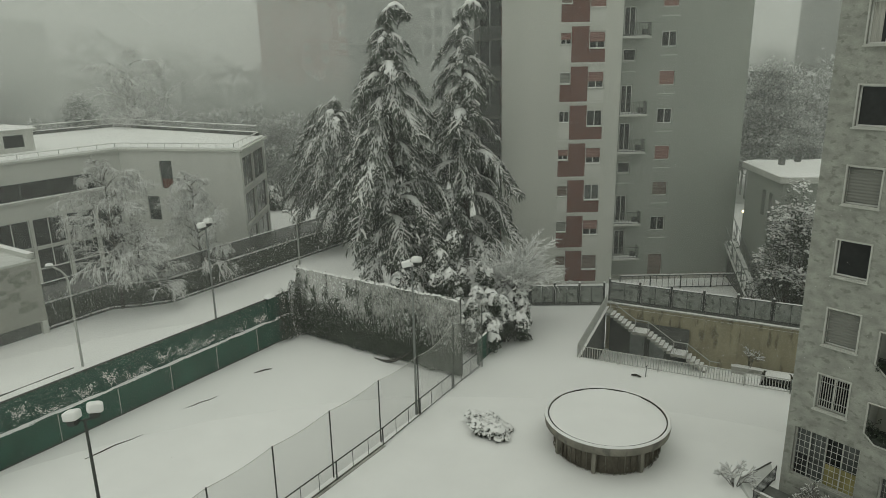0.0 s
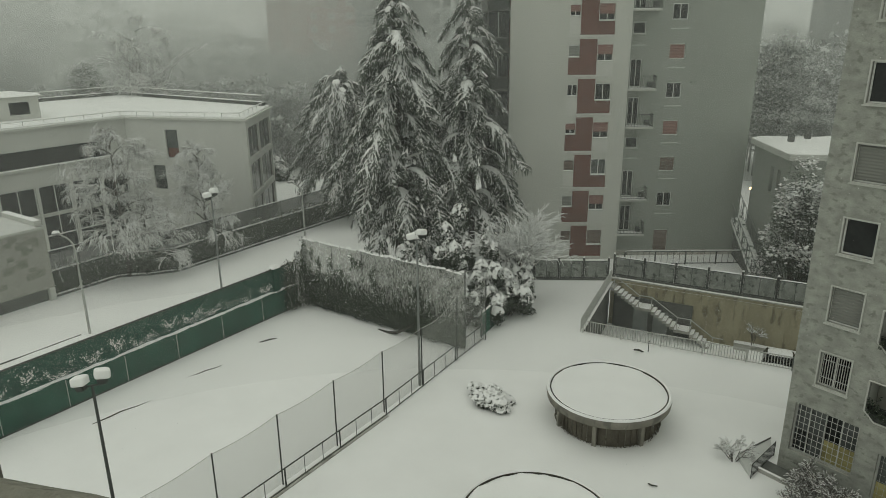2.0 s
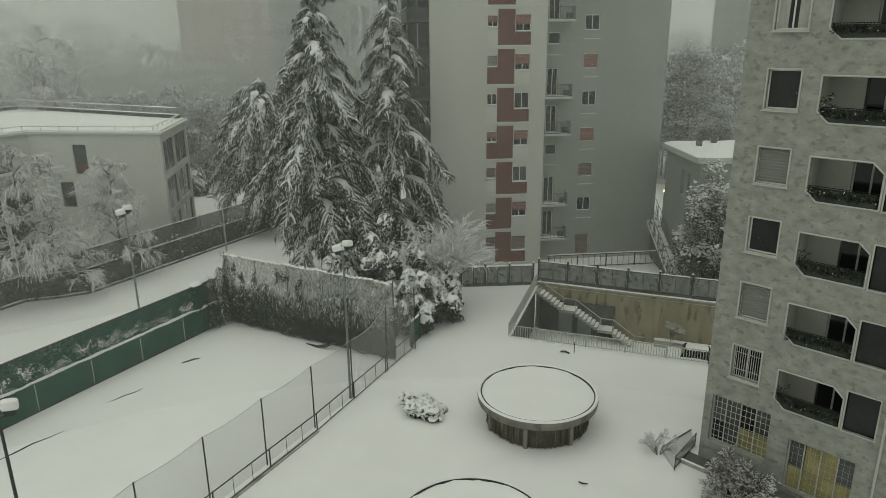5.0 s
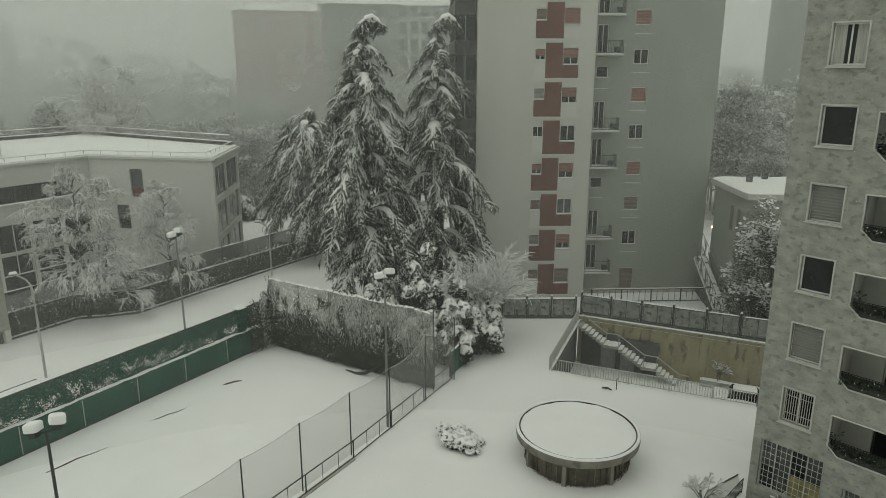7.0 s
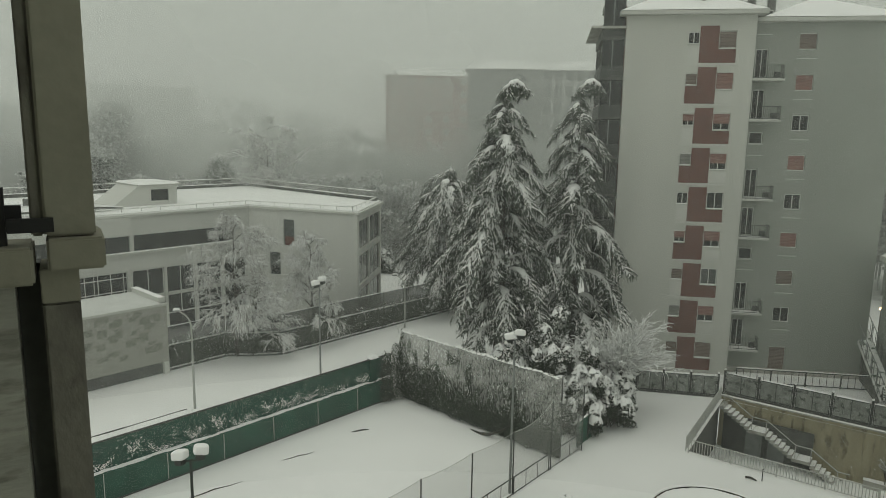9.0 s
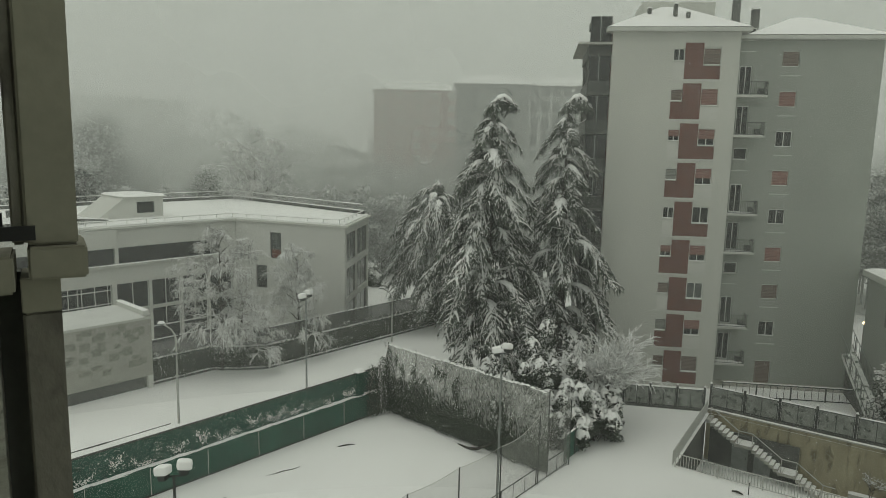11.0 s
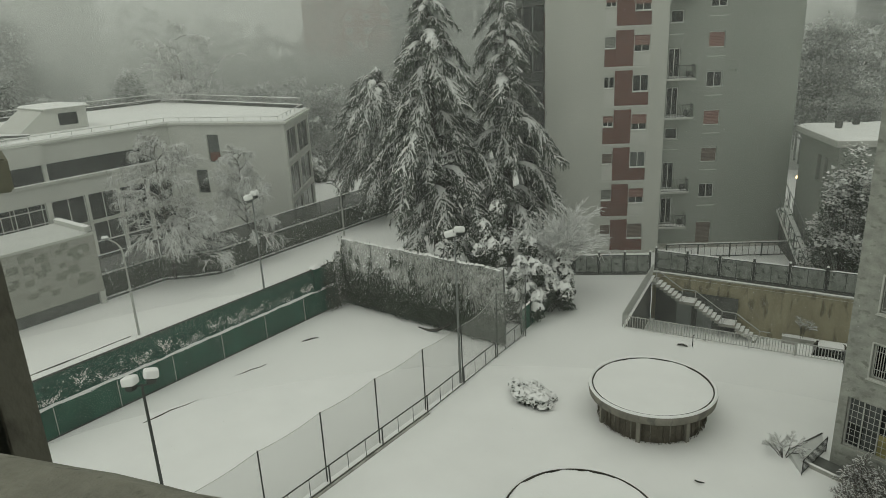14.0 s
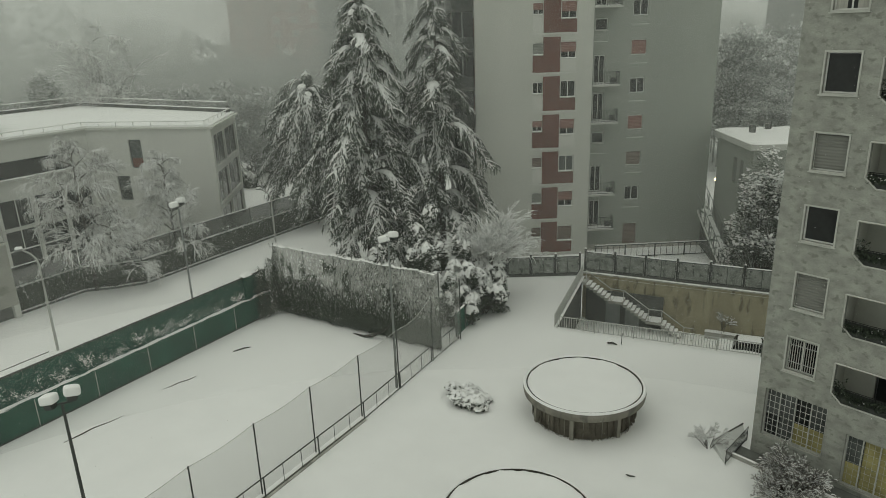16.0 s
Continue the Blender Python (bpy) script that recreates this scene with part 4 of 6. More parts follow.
def loggia(z, number):
    lg = part("loggia", pierced(2.9, 6.8, z - 0.05, z + 1.8, 1.4, 1.5, [(4.1, 5.0, z - 0.04, z + 1.6), (5.75, 6.4, z - 0.04, z + 1.6)]), LOGGIA, house, "shaded loggia with plants")
    part("floor", block(2.9, 6.8, 0.3, 1.5, z - 0.9, z - 0.05), CONCRETE, lg)
    part("ceiling", block(2.9, 6.8, 0.3, 1.5, z + 1.8, z + 1.9), LOGGIA, lg)
    part("cheek", block(2.8, 2.9, 0.3, 1.5, z - 0.05, z + 1.8), LOGGIA, lg)
    part("divider", block(5.5, 5.6, 0.3, 1.4, z - 0.05, z + 1.8), DARK_FRAME, lg, "dark partition")
    door = part("balcony_door", ring_frame(4.15, 5.48, z - 0.04, z + 1.72, 1.30, 1.38, 0.06), TRIM_DULL if number % 2 else DARK_FRAME, lg, "wide glazed balcony door")
    part("mullion", block(4.78, 4.85, 1.29, 1.38, z + 0.02, z + 1.66), TRIM_DULL, door)
    part("pane", block(4.2, 5.43, 1.33, 1.35, z + 0.0, z + 1.68), GLASS, door)
    part("side_glazing", block(5.6, 6.75, 0.13, 0.16, z, z + 1.72), GLASS, lg, "dark glazing beside the loggia")
    part("lintel", block(2.95, 5.5, 0.3, 1.29, z + 1.70, z + 1.79), LOGGIA, lg)
    edge = [Vector(c) for c in ((3.37, -0.012, z), (5.5, -0.012, z), (5.5, -0.012, z + 1.34), (5.08, -0.012, z + 1.72), (2.95, -0.012, z + 1.72), (2.95, -0.012, z + 0.38))]
    bm = bmesh.new()
    for a, b in zip(edge, edge[1:] + edge[:1]):
        rod(bm, a, b, 0.036, n=4)
    part("surround", bm, TRIM_DULL, lg, "thin pale stone surround with cut corners")
    part("surround", ring_frame(5.57, 6.80, z - 0.05, z + 1.77, -0.03, 0.02, 0.05), TRIM_DULL, lg)
    # stone corner fillets: one below, one above
    for x, s, zc, up in ((2.95, 1, z, 1), (5.5, -1, z + 1.72, -1)):
        bm = bmesh.new()
        tri = [bm.verts.new(c) for c in ((x, 0.0, zc), (x + 0.42 * s, 0.0, zc), (x, 0.0, zc + 0.38 * up))]
        tri2 = [bm.verts.new(c.co + Vector((0, 0.28, 0))) for c in tri]
        bm.faces.new(tri)
        bm.faces.new(tri2[::-1])
        for i in range(3):
            bm.faces.new((tri[i], tri2[i], tri2[(i + 1) % 3], tri[(i + 1) % 3]))
        bmesh.ops.recalc_face_normals(bm, faces=bm.faces)
        part("corner_stone", bm, MARBLE, lg)
    bm = bmesh.new()
    for zz in (z + 0.05, z + 0.55):
        rod(bm, (2.95, 0.3, zz), (5.5, 0.3, zz), 0.016, n=5)
    for i in range(24):
        x = 3.0 + 2.45 * i / 23
        rod(bm, (x, 0.3, z + 0.02), (x, 0.3, z + 0.55), 0.011, n=4)
    part("balustrade", bm, BLACK_IRON, lg, "black iron balustrade")
    part("apron", block(2.95, 5.5, 0.31, 0.33, z, z + 0.5), DARK_FRAME, lg, "dark panel behind the bars")
    # plants in a trough
    rnd = random.Random(number)
    trough = part("trough", block(3.05, 5.4, 0.05, 0.28, z + 0.01, z + 0.22, 0.02), DARK_FRAME, lg, "dark plant trough")
    verts, faces, sv, sf = [], [], [], []
    for i in range(700):
        x = rnd.uniform(3.0, 5.45)
        hgt = 0.3 + 0.4 * max(0, noise.noise((x * 1.6, number, 0))) + (0.5 if x < 3.4 and number % 2 == 0 else 0)
        p = Vector((x, rnd.uniform(-0.08, 0.3), z + 0.15 + hgt * rnd.random()))
        u = Vector((rnd.uniform(-1, 1), rnd.uniform(-1, 1), rnd.uniform(-0.5, 0.5))).normalized() * 0.035
        w = Vector((rnd.uniform(-1, 1), rnd.uniform(-1, 1), rnd.uniform(-1, 1))).normalized() * 0.07
        tv, tf = (sv, sf) if rnd.random() < 0.02 else (verts, faces)
        n = len(tv)
        tv += [p - w, p + u, p + w, p - u]
        tf.append((n, n + 1, n + 2, n + 3))
    tagged(raw("foliage", verts, faces, LEAF, trough), "dark potted plants", kind="stuff")
    tagged(raw("snow_flecks", sv, sf, SNOW_TWIG, trough), "snow on the plants", kind="stuff")


for i, z in enumerate(logs):
    loggia(z, i)
for gi, (a, b, z0, z1) in enumerate(grids):
    w = part("window", ring_frame(a, b, z0, z1, 0.14, 0.24, 0.07), RAIL_PALE, house, "large barred workshop window")
    cols, rows_ = 4, 8
    for i in range(cols):
        for j in range(2):
            xa, xb = a + 0.07 + (b - a - 0.14) * i / cols, a + 0.07 + (b - a - 0.14) * (i + 1) / cols
            za, zb = (z0 + 0.07, z0 + (z1 - z0) * 0.45) if j == 0 else (z0 + (z1 - z0) * 0.45, z1 - 0.07)
            # lit panes: the room light is put into the yellow base colour
            lit = (gi == 0 and j == 0 and i >= 2) or (gi == 1 and (i >= 1 or j == 0) and not (i == 3 and j == 1))
            part("pane", block(xa + 0.01, xb - 0.01, 0.2, 0.215, za + 0.01, zb - 0.01), YELLOW_PANE if lit else GLASS_GREY if (i + j) % 3 else GLASS, w)
    bm = bmesh.new()
    for i in range(1, 12):
        x = a + (b - a) * i / 12
        rod(bm, (x, 0.09, z0 + 0.03), (x, 0.09, z1 - 0.03), 0.03 if i % 3 == 0 else (0.013, 0.006)[gi], n=4)
    for j in range(1, rows_):
        zz = z0 + (z1 - z0) * j / rows_
        rod(bm, (a + 0.03, 0.09, zz), (b - 0.03, 0.09, zz), (0.013, 0.006)[gi], n=4)
    part("window_grille", bm, RAIL_PALE, w, "pale square-barred grille")
part("downpipe", rod(bmesh.new(), (7.05, -0.07, -0.5), (7.05, -0.07, 27), 0.05, n=8), TRIM, house)

# ---- the low white institute ----
inst = thing("institute_building", Matrix.Translation((0, 0, -1.9)) @ Matrix.Scale(1.1, 4), "low white concrete institute building with a flat snowy roof", "building")
M1 = pose(-56, 0, 0, 0, 0, 90)
M2 = pose(-56, 34.0, 0, 0, 0, 21.05)
M3 = pose(-45.35, 38.1, 0, 0, 0, 125.9)


def put(ob, m):
    ob.matrix_basis = m
    return ob


strip = [(4.0, 23.05, 8.95, 10.3), (23.35, 32.3, 8.95, 10.3)]
bays = [(4.2 + 0, 11.8), (12.1, 17.2), (17.5, 22.7), (23.1, 25.75), (26.0, 28.5), (28.75, 31.1), (31.35, 33.6)]
low_h = [(a, b, 1.4, 7.35) for a, b in bays]
put(part("wall_front", pierced(-14, 34.0, -0.1, 11.85, 0, 0.35, strip + low_h), CONCRETE_PALE, inst), M1)
put(part("fascia", block(-14, 23.15, -0.25, -0.003, 10.32, 11.84, 0.01), CONCRETE_PALE, inst), M1)
put(part("ledge", block(-14, 32.4, -0.18, -0.003, 8.72, 8.93, 0.01), TRIM, inst), M1)
put(raw("snow_cap", *drift(-14, 32.4, -0.18, 0.05, 8.93, 0.08, 0.4, 1.0, 0.08), SNOW, inst, "lying fresh snow", True), M1)
for a, b, z0, z1 in strip:
    n = max(2, int((b - a) / 2.2))
    for k in range(n):
        x0, x1 = a + (b - a) * k / n, a + (b - a) * (k + 1) / n
        w = put(part("window", ring_frame(x0, x1, z0, z1, 0.2, 0.26, 0.04), DARK_FRAME, inst), M1)
        part("pane", block(x0 + 0.04, x1 - 0.04, 0.22, 0.24, z0 + 0.04, z1 - 0.04), GLASS, w)
for i, (a, b) in enumerate(bays):
    w = put(part("window", pierced(a, b, 1.4, 7.35, 0.16, 0.24, [(a + 0.06, (a + b) / 2 - 0.03, 5.12, 7.28), ((a + b) / 2 + 0.03, b - 0.06, 5.12, 7.28),
            (a + 0.06, (a + b) / 2 - 0.03, 3.3, 4.98), ((a + b) / 2 + 0.03, b - 0.06, 3.3, 4.98), (a + 0.06, b - 0.06, 1.46, 3.2)]), WHITE_FRAME if i > 2 else RAIL_PALE, inst), M1)
    xm = (a + b) / 2
    for z0, z1 in ((1.46, 3.2), (3.3, 4.98), (5.12, 7.28)):
        for xa, xb in ((a + 0.06, xm - 0.03), (xm + 0.03, b - 0.06)):
            red = i == 3 and z0 == 3.3
            part("pane", block(xa, xb, 0.19, 0.21, z0, z1), RED if red else GLASS, w)
    if i < 3:
        for x in np.arange(a + 0.9, b - 0.2, 1.0):
            part("mullion", block(x - 0.025, x + 0.025, 0.15, 0.235, 5.1, 7.3), WHITE_FRAME, w)
        part("transom", block(a + 0.05, b - 0.05, 0.15, 0.237, 5.75, 5.82), WHITE_FRAME, w)
        part("transom", block(a + 0.05, b - 0.05, 0.15, 0.237, 6.85, 6.92), WHITE_FRAME, w)
    put(part("spandrel", block(a - 0.02, b + 0.02, -0.06, 0.14, 4.86, 5.1, 0.01), TRIM, inst), M1)
# angled wing
put(part("wall_wing", pierced(0, 11.41, -0.1, 11.85, 0, 0.35, [(3.78, 4.95, 8.6, 11.0), (2.2, 3.4, 5.8, 7.9)]), CONCRETE_PALE, inst), M2)
for (a, b, z0, z1), red in (((3.78, 4.95, 8.6, 11.0), True), ((2.2, 3.4, 5.8, 7.9), False)):
    w = put(part("window", pierced(a, b, z0, z1, 0.14, 0.22, [(a + 0.06, b - 0.06, z0 + 0.9, z1 - 0.55), (a + 0.06, b - 0.06, z1 - 0.48, z1 - 0.06), (a + 0.06, b - 0.06, z0 + 0.05, z0 + 0.84)]), DARK_FRAME, inst), M2)
    part("pane", block(a + 0.05, b - 0.05, 0.17, 0.19, z0 + 0.87, z1 - 0.05), GLASS_GREY, w)
    part("panel", block(a + 0.05, b - 0.05, 0.17, 0.19, z0 + 0.05, z0 + 0.86), RED if red else GLASS, w)
hs = [(0.25, 4.6, 8.6, 11.2), (4.8, 9.4, 8.6, 11.2), (0.25, 4.6, 5.4, 8.1), (4.8, 9.4, 5.4, 8.1), (0.25, 4.6, 2.4, 4.9), (4.8, 9.4, 2.4, 4.9)]
put(part("wall_end", pierced(0, 9.75, -0.1, 11.85, 0, 0.35, hs), CONCRETE_PALE, inst), M3)
for a, b, z0, z1 in hs:
    w = put(part("window", pierced(a, b, z0, z1, 0.14, 0.22, [(a + 0.06, (a + b) / 2 - 0.03, z0 + 0.06, z1 - 0.06), ((a + b) / 2 + 0.03, b - 0.06, z0 + 0.06, z1 - 0.06)]), RAIL_PALE, inst), M3)
    part("pane", block(a + 0.05, b - 0.05, 0.17, 0.19, z0 + 0.05, z1 - 0.05), GLASS, w)
# inside, roof slab, snow and parapet rail
foot = [(-56, -14), (-56, 34.0), (-45.35, 38.1), (-51.06, 46.0), (-75, 46.0), (-75, -14)]


def prism(pts, z0, z1):
    bm = bmesh.new()
    lo = [bm.verts.new((x, y, z0)) for x, y in pts]
    hi = [bm.verts.new((x, y, z1)) for x, y in pts]
    bm.faces.new(hi)
    bm.faces.new(lo[::-1])
    for k in range(len(pts)):
        bm.faces.new((lo[k], lo[(k + 1) % len(pts)], hi[(k + 1) % len(pts)], hi[k]))
    bmesh.ops.recalc_face_normals(bm, faces=bm.faces)
    return bm


# solid block, painted dark in place of unlit rooms
part("core", prism([(-56.9, -13.5), (-56.9, 34.7), (-47.0, 38.5), (-51.6, 45.0), (-74.5, 45.5), (-74.5, -13.5)], -0.1, 11.7), CONCRETE_DARK, inst, "solid core painted dark for unlit rooms")
part("roof", prism([(-55.75, -14), (-55.8, 33.9), (-45.0, 38.05), (-50.95, 46.3), (-75.2, 46.3), (-75.2, -14)], 11.86, 12.03), CONCRETE_PALE, inst, "flat roof slab")
part("roof_snow", prism([(-56.0, -13.9), (-56.0, 34.1), (-45.4, 38.2), (-51.1, 46.0), (-75, 46.0), (-75, -13.9)], 12.03, 12.16), SNOW, inst, "thick snow on the flat roof")


def ridge(a, b, w, h):
    """A thin ridge of snow along a rail."""
    side = (b - a).cross(Vector((0, 0, 1))).normalized() * w
    n = max(2, int((b - a).length / 0.4))
    vs, fs = [], []
    for i in range(n + 1):
        p = a.lerp(b, i / n)
        vs += [p - side, p + Vector((0, 0, h * (1 + 0.6 * noise.noise(p * 1.7)))), p + side]
    for i in range(n):
        for j in range(2):
            k = i * 3 + j
            fs.append((k, k + 1, k + 4, k + 3))
    return vs, fs


def roof_rail(a, b, z, tall=0.38, thick=0.035):
    a, b = Vector((*a, z)), Vector((*b, z))
    n = max(2, round((b - a).length / 1.6))
    part("roof_rail", rod(bmesh.new(), a + Vector((0, 0, tall)), b + Vector((0, 0, tall)), thick, n=6), RAIL_PALE, inst)
    raw("snow_line", *ridge(a + Vector((0, 0, tall)), b + Vector((0, 0, tall)), thick * 1.3, 0.06), SNOW, inst, "lying fresh snow")
    for k in range(n + 1):
        p = a.lerp(b, k / n)
        part("rail_post", rod(bmesh.new(), p, p + Vector((0, 0, tall)), 0.028, n=5), RAIL_PALE, inst)


roof_rail((-56.3, 5), (-56.3, 33.9), 12.1)
roof_rail((-56.3, 33.9), (-46.0, 38.1), 12.1)
roof_rail((-46.0, 38.1), (-51.3, 45.6), 12.1)
roof_rail((-51.3, 45.4), (-74.6, 45.4), 12.5, 0.6, 0.05)
roof_rail((-74.7, 45.2), (-74.7, -12), 12.5, 0.6, 0.05)
part("parapet", block(-75, -51.2, 45.2, 45.6, 12.1, 12.5), CONCRETE_DARK, inst)
part("parapet", block(-75, -74.5, -13, 45.2, 12.1, 12.5), CONCRETE_DARK, inst)
snow_cap(inst, -75, -51.1, 45.15, 45.65, 12.5, 0.06, 0.5)
snow_cap(inst, -75.05, -74.45, -13, 45.2, 12.5, 0.06, 0.5)
# roof cabin with a sloping side and its window
cab = part("roof_cabin", pierced(23.0, 26.5, 12.5, 14.3, 0, 0.2, [(24.1, 25.7, 12.95, 13.95)]), CONCRETE_PALE, inst, "white rooftop cabin")
put(cab, pose(-60.5, 2.9, -0.4, 0, 0, 90))
part("cabin_body", block(23.0, 26.5, 0.2, 4.5, 12.5, 14.3), CONCRETE_PALE, cab)
part("pane", block(24.1, 25.7, 0.1, 0.14, 12.95, 13.95), GLASS, cab)
part("cabin_roof", block(22.9, 26.8, -0.3, 4.9, 14.3, 14.42, 0.02), TRIM, cab)
bm = bmesh.new()
t1 = [bm.verts.new(c) for c in ((20.6, 0.0, 12.5), (23.0, 0.0, 12.5), (23.0, 0.0, 14.3))]
t2 = [bm.verts.new(v.co + Vector((0, 4.5, 0))) for v in t1]
bm.faces.new(t1)
bm.faces.new(t2[::-1])
for i in range(3):
    bm.faces.new((t1[i], t2[i], t2[(i + 1) % 3], t1[(i + 1) % 3]))
part("sloping_side", bm, CONCRETE_PALE, cab)
snow_cap(cab, 22.9, 26.8, -0.3, 4.9, 14.42, 0.16, 0.3)
for k in range(9):
    run = [Vector(c) for c in ((-56.9 - 0.55 * k, 8 + 0.3 * k, 12.4), (-57.0 - 0.5 * k, 14 + 0.3 * k, 12.55), (-57.3 - 0.42 * k, 18, 12.62), (-57.9 - 0.35 * k, 21.5, 12.55), (-58.4 - 0.3 * k, 23.6 - 0.15 * k, 12.3))]
    pipe = part("pipe", tube(bmesh.new(), run, [0.09] * 5, 6), GREY_METAL if k % 3 else CONCRETE_DARK, inst, "rooftop pipe")
    for a, b in zip(run, run[1:]):
        raw("snow_line", *ridge(a + Vector((0, 0, 0.08)), b + Vector((0, 0, 0.08)), 0.07, 0.08), SNOW, pipe, "lying fresh snow")
    for p in run[1:4]:
        part("bracket", rod(bmesh.new(), (p.x, p.y, 12.1), p, 0.03, n=5), GREY_METAL, pipe)
part("roof_box", block(-62, -59.5, 17.2, 19.2, 12.1, 13.2, 0.05), CONCRETE_DARK, inst, "dark rooftop unit")

# block with relief squares in front of it
mural = thing("annex_building", pose(-50.5, 0, 0, 0, 0, 90), "low annex with a relief of concrete squares", "building")
part("wall_front", block(10, 23.25, 0, 5.4, 1.0, 5.5, 0.01), MURAL, mural)
part("base", block(10, 22.9, 0.35, 5.3, -0.1, 1.0), CONCRETE_DARK, mural)
part("corner_post", block(22.85, 23.25, 0.0, 0.4, -0.1, 1.0), CONCRETE_PALE, mural)
part("roof", block(9.9, 23.35, -0.1, 5.45, 5.5, 5.68, 0.01), TRIM, mural)
vs, fs = drift(10, 23.2, 0.0, 5.3, 5.68, 0.07, 0.4, 3.0, 0.12)
raw("snow_cap", vs, fs, GREY_SNOW, mural, "thin layer of grey snow", True)
part("kerb", block(22.75, 23.2, 0.2, 5.0, 5.7, 6.12, 0.03), CONCRETE_PALE, mural, "low roof kerb")
snow_cap(mural, 22.72, 23.23, 0.15, 5.05, 6.12, 0.1, 0.2)
rnd = random.Random(11)
for k in range(95):
    x, z = rnd.uniform(10.2, 22.6), rnd.uniform(1.7, 5.0)
    w, h = rnd.uniform(0.3, 0.8), rnd.uniform(0.25, 0.6)
    d = 0.008 + 0.002 * (k % 19)
    part("relief_square", block(x, x + w, -d, 0.05, z, min(5.4, z + h), 0.004), MURAL_DARK if rnd.random() < 0.75 else MURAL, mural)

# ---- round garage lanterns in the courtyard ----
def kiosk(cx, cy, label):
    k = thing("round_pavilion", pose(cx, cy, 0, 0, 0, 20), label, "pavilion", "round pavilions")

    def lathe(profile, n=72):
        bm = bmesh.new()
        rings = [[bm.verts.new((r * math.cos(2 * math.pi * i / n), r * math.sin(2 * math.pi * i / n), z)) for i in range(n)] for r, z in profile]
        for a, b in zip(rings, rings[1:]):
            for i in range(n):
                bm.faces.new((a[i], a[(i + 1) % n], b[(i + 1) % n], b[i]))
        return bm

    part("rim", lathe([(2.45, 1.24), (2.92, 1.24), (3.03, 1.29), (3.07, 1.58), (3.04, 1.71), (2.9, 1.71), (2.86, 1.5), (2.86, 1.35)]), RIM, k, "stained concrete ring beam", True)
    part("rim_lip", lathe([(2.868, 1.6), (2.872, 1.72), (2.845, 1.72), (2.84, 1.6)]), SOIL, k, "dark inner edge")
    part("rim_snow", lathe([(2.9, 1.712), (2.95, 1.77), (3.02, 1.76), (3.065, 1.69)]), SNOW, k, "line of snow", True)
    bm = bmesh.new()
    n, m = 72, 14
    ctr = bm.verts.new((0, 0, 1.71))
    prev = None
    for j in range(1, m + 1):
        r = 2.84 * j / m
        ring = [bm.verts.new((r * math.cos(2 * math.pi * i / n), r * math.sin(2 * math.pi * i / n), (1.70 if j < m else 1.675) + (0.03 if j < m else 0.075) * noise.noise((r * math.cos(2 * math.pi * i / n) * (1 if j < m else 2.6), r * math.sin(2 * math.pi * i / n) * (1 if j < m else 2.6), cx)))) for i in range(n)]
        for i in range(n):
            if prev:
                bm.faces.new((prev[i], ring[i], ring[(i + 1) % n], prev[(i + 1) % n]))
            else:
                bm.faces.new((ctr, ring[i], ring[(i + 1) % n]))
        prev = ring
    part("roof_snow", bm, SNOW, k, "smooth round sheet of snow", True)
    part("drum", lathe([(2.45, -0.1), (2.45, 1.27)]), LOUVRE, k, "dark louvred drum", True)
    part("soffit", lathe([(2.4, 1.245), (2.7, 1.235)]), CONCRETE_DARK, k)
    for i in range(52):
        a = 2 * math.pi * i / 52
        s = part("slat", block(2.46, 2.52, -0.015, 0.015, 0.05, 1.235), LOUVRE if i % 3 else RIM, k)
        s.matrix_basis = pose(0, 0, 0, 0, 0, math.degrees(a))
    for i in range(7):
        c = part("column", block(2.42, 2.66, -0.1, 0.1, -0.1, 1.239, 0.01), RIM, k, "square concrete column")
        c.matrix_basis = pose(0, 0, 0, 0, 0, i * 360 / 7 + 258)
    rnd = random.Random(int(cx * 10))
    verts, faces = [], []
    for i in range(1500):
        a, r, z = rnd.uniform(0, 6.283), rnd.uniform(2.5, 2.6), rnd.random() ** 1.5 * 0.75
        p = Vector((r * math.cos(a), r * math.sin(a), z * (0.7 + 0.6 * noise.noise((a * 3, 0, 0)))))
        u = Vector((rnd.uniform(-1, 1), rnd.uniform(-1, 1), rnd.uniform(-1, 1))).normalized() * 0.025
        w = Vector((rnd.uniform(-0.4, 0.4), rnd.uniform(-0.4, 0.4), 1)).normalized() * 0.07
        q = len(verts)
        verts += [p - w, p + u, p + w, p - u]
        faces.append((q, q + 1, q + 2, q + 3))
    tagged(raw("dry_growth", verts, faces, LOUVRE, k), "brown dry growth at its foot", kind="stuff")
    return k


kiosk(-10.26, 29.88, "low round concrete pavilion with slatted drum, roof full of snow")
kiosk(-8.95, 19.22, "low round concrete pavilion close to the house, snow-filled")


# ---- lamps ----
def pillow(hx, hy, z0, z1):
    """A square, soft-edged cushion of snow."""
    bm = bmesh.new()
    bmesh.ops.create_uvsphere(bm, u_segments=24, v_segments=14, radius=1.0)
    for v in bm.verts:
        c = [math.copysign(abs(q) ** 0.45, q) for q in v.co]
        lump = 1 + 0.06 * noise.noise(v.co * 2.1 + Vector((hx * 9, 0, z1)))
        v.co = Vector((c[0] * hx * lump, c[1] * hy * lump, (z0 + z1) / 2 + c[2] * (z1 - z0) / 2 * lump))
    return bm


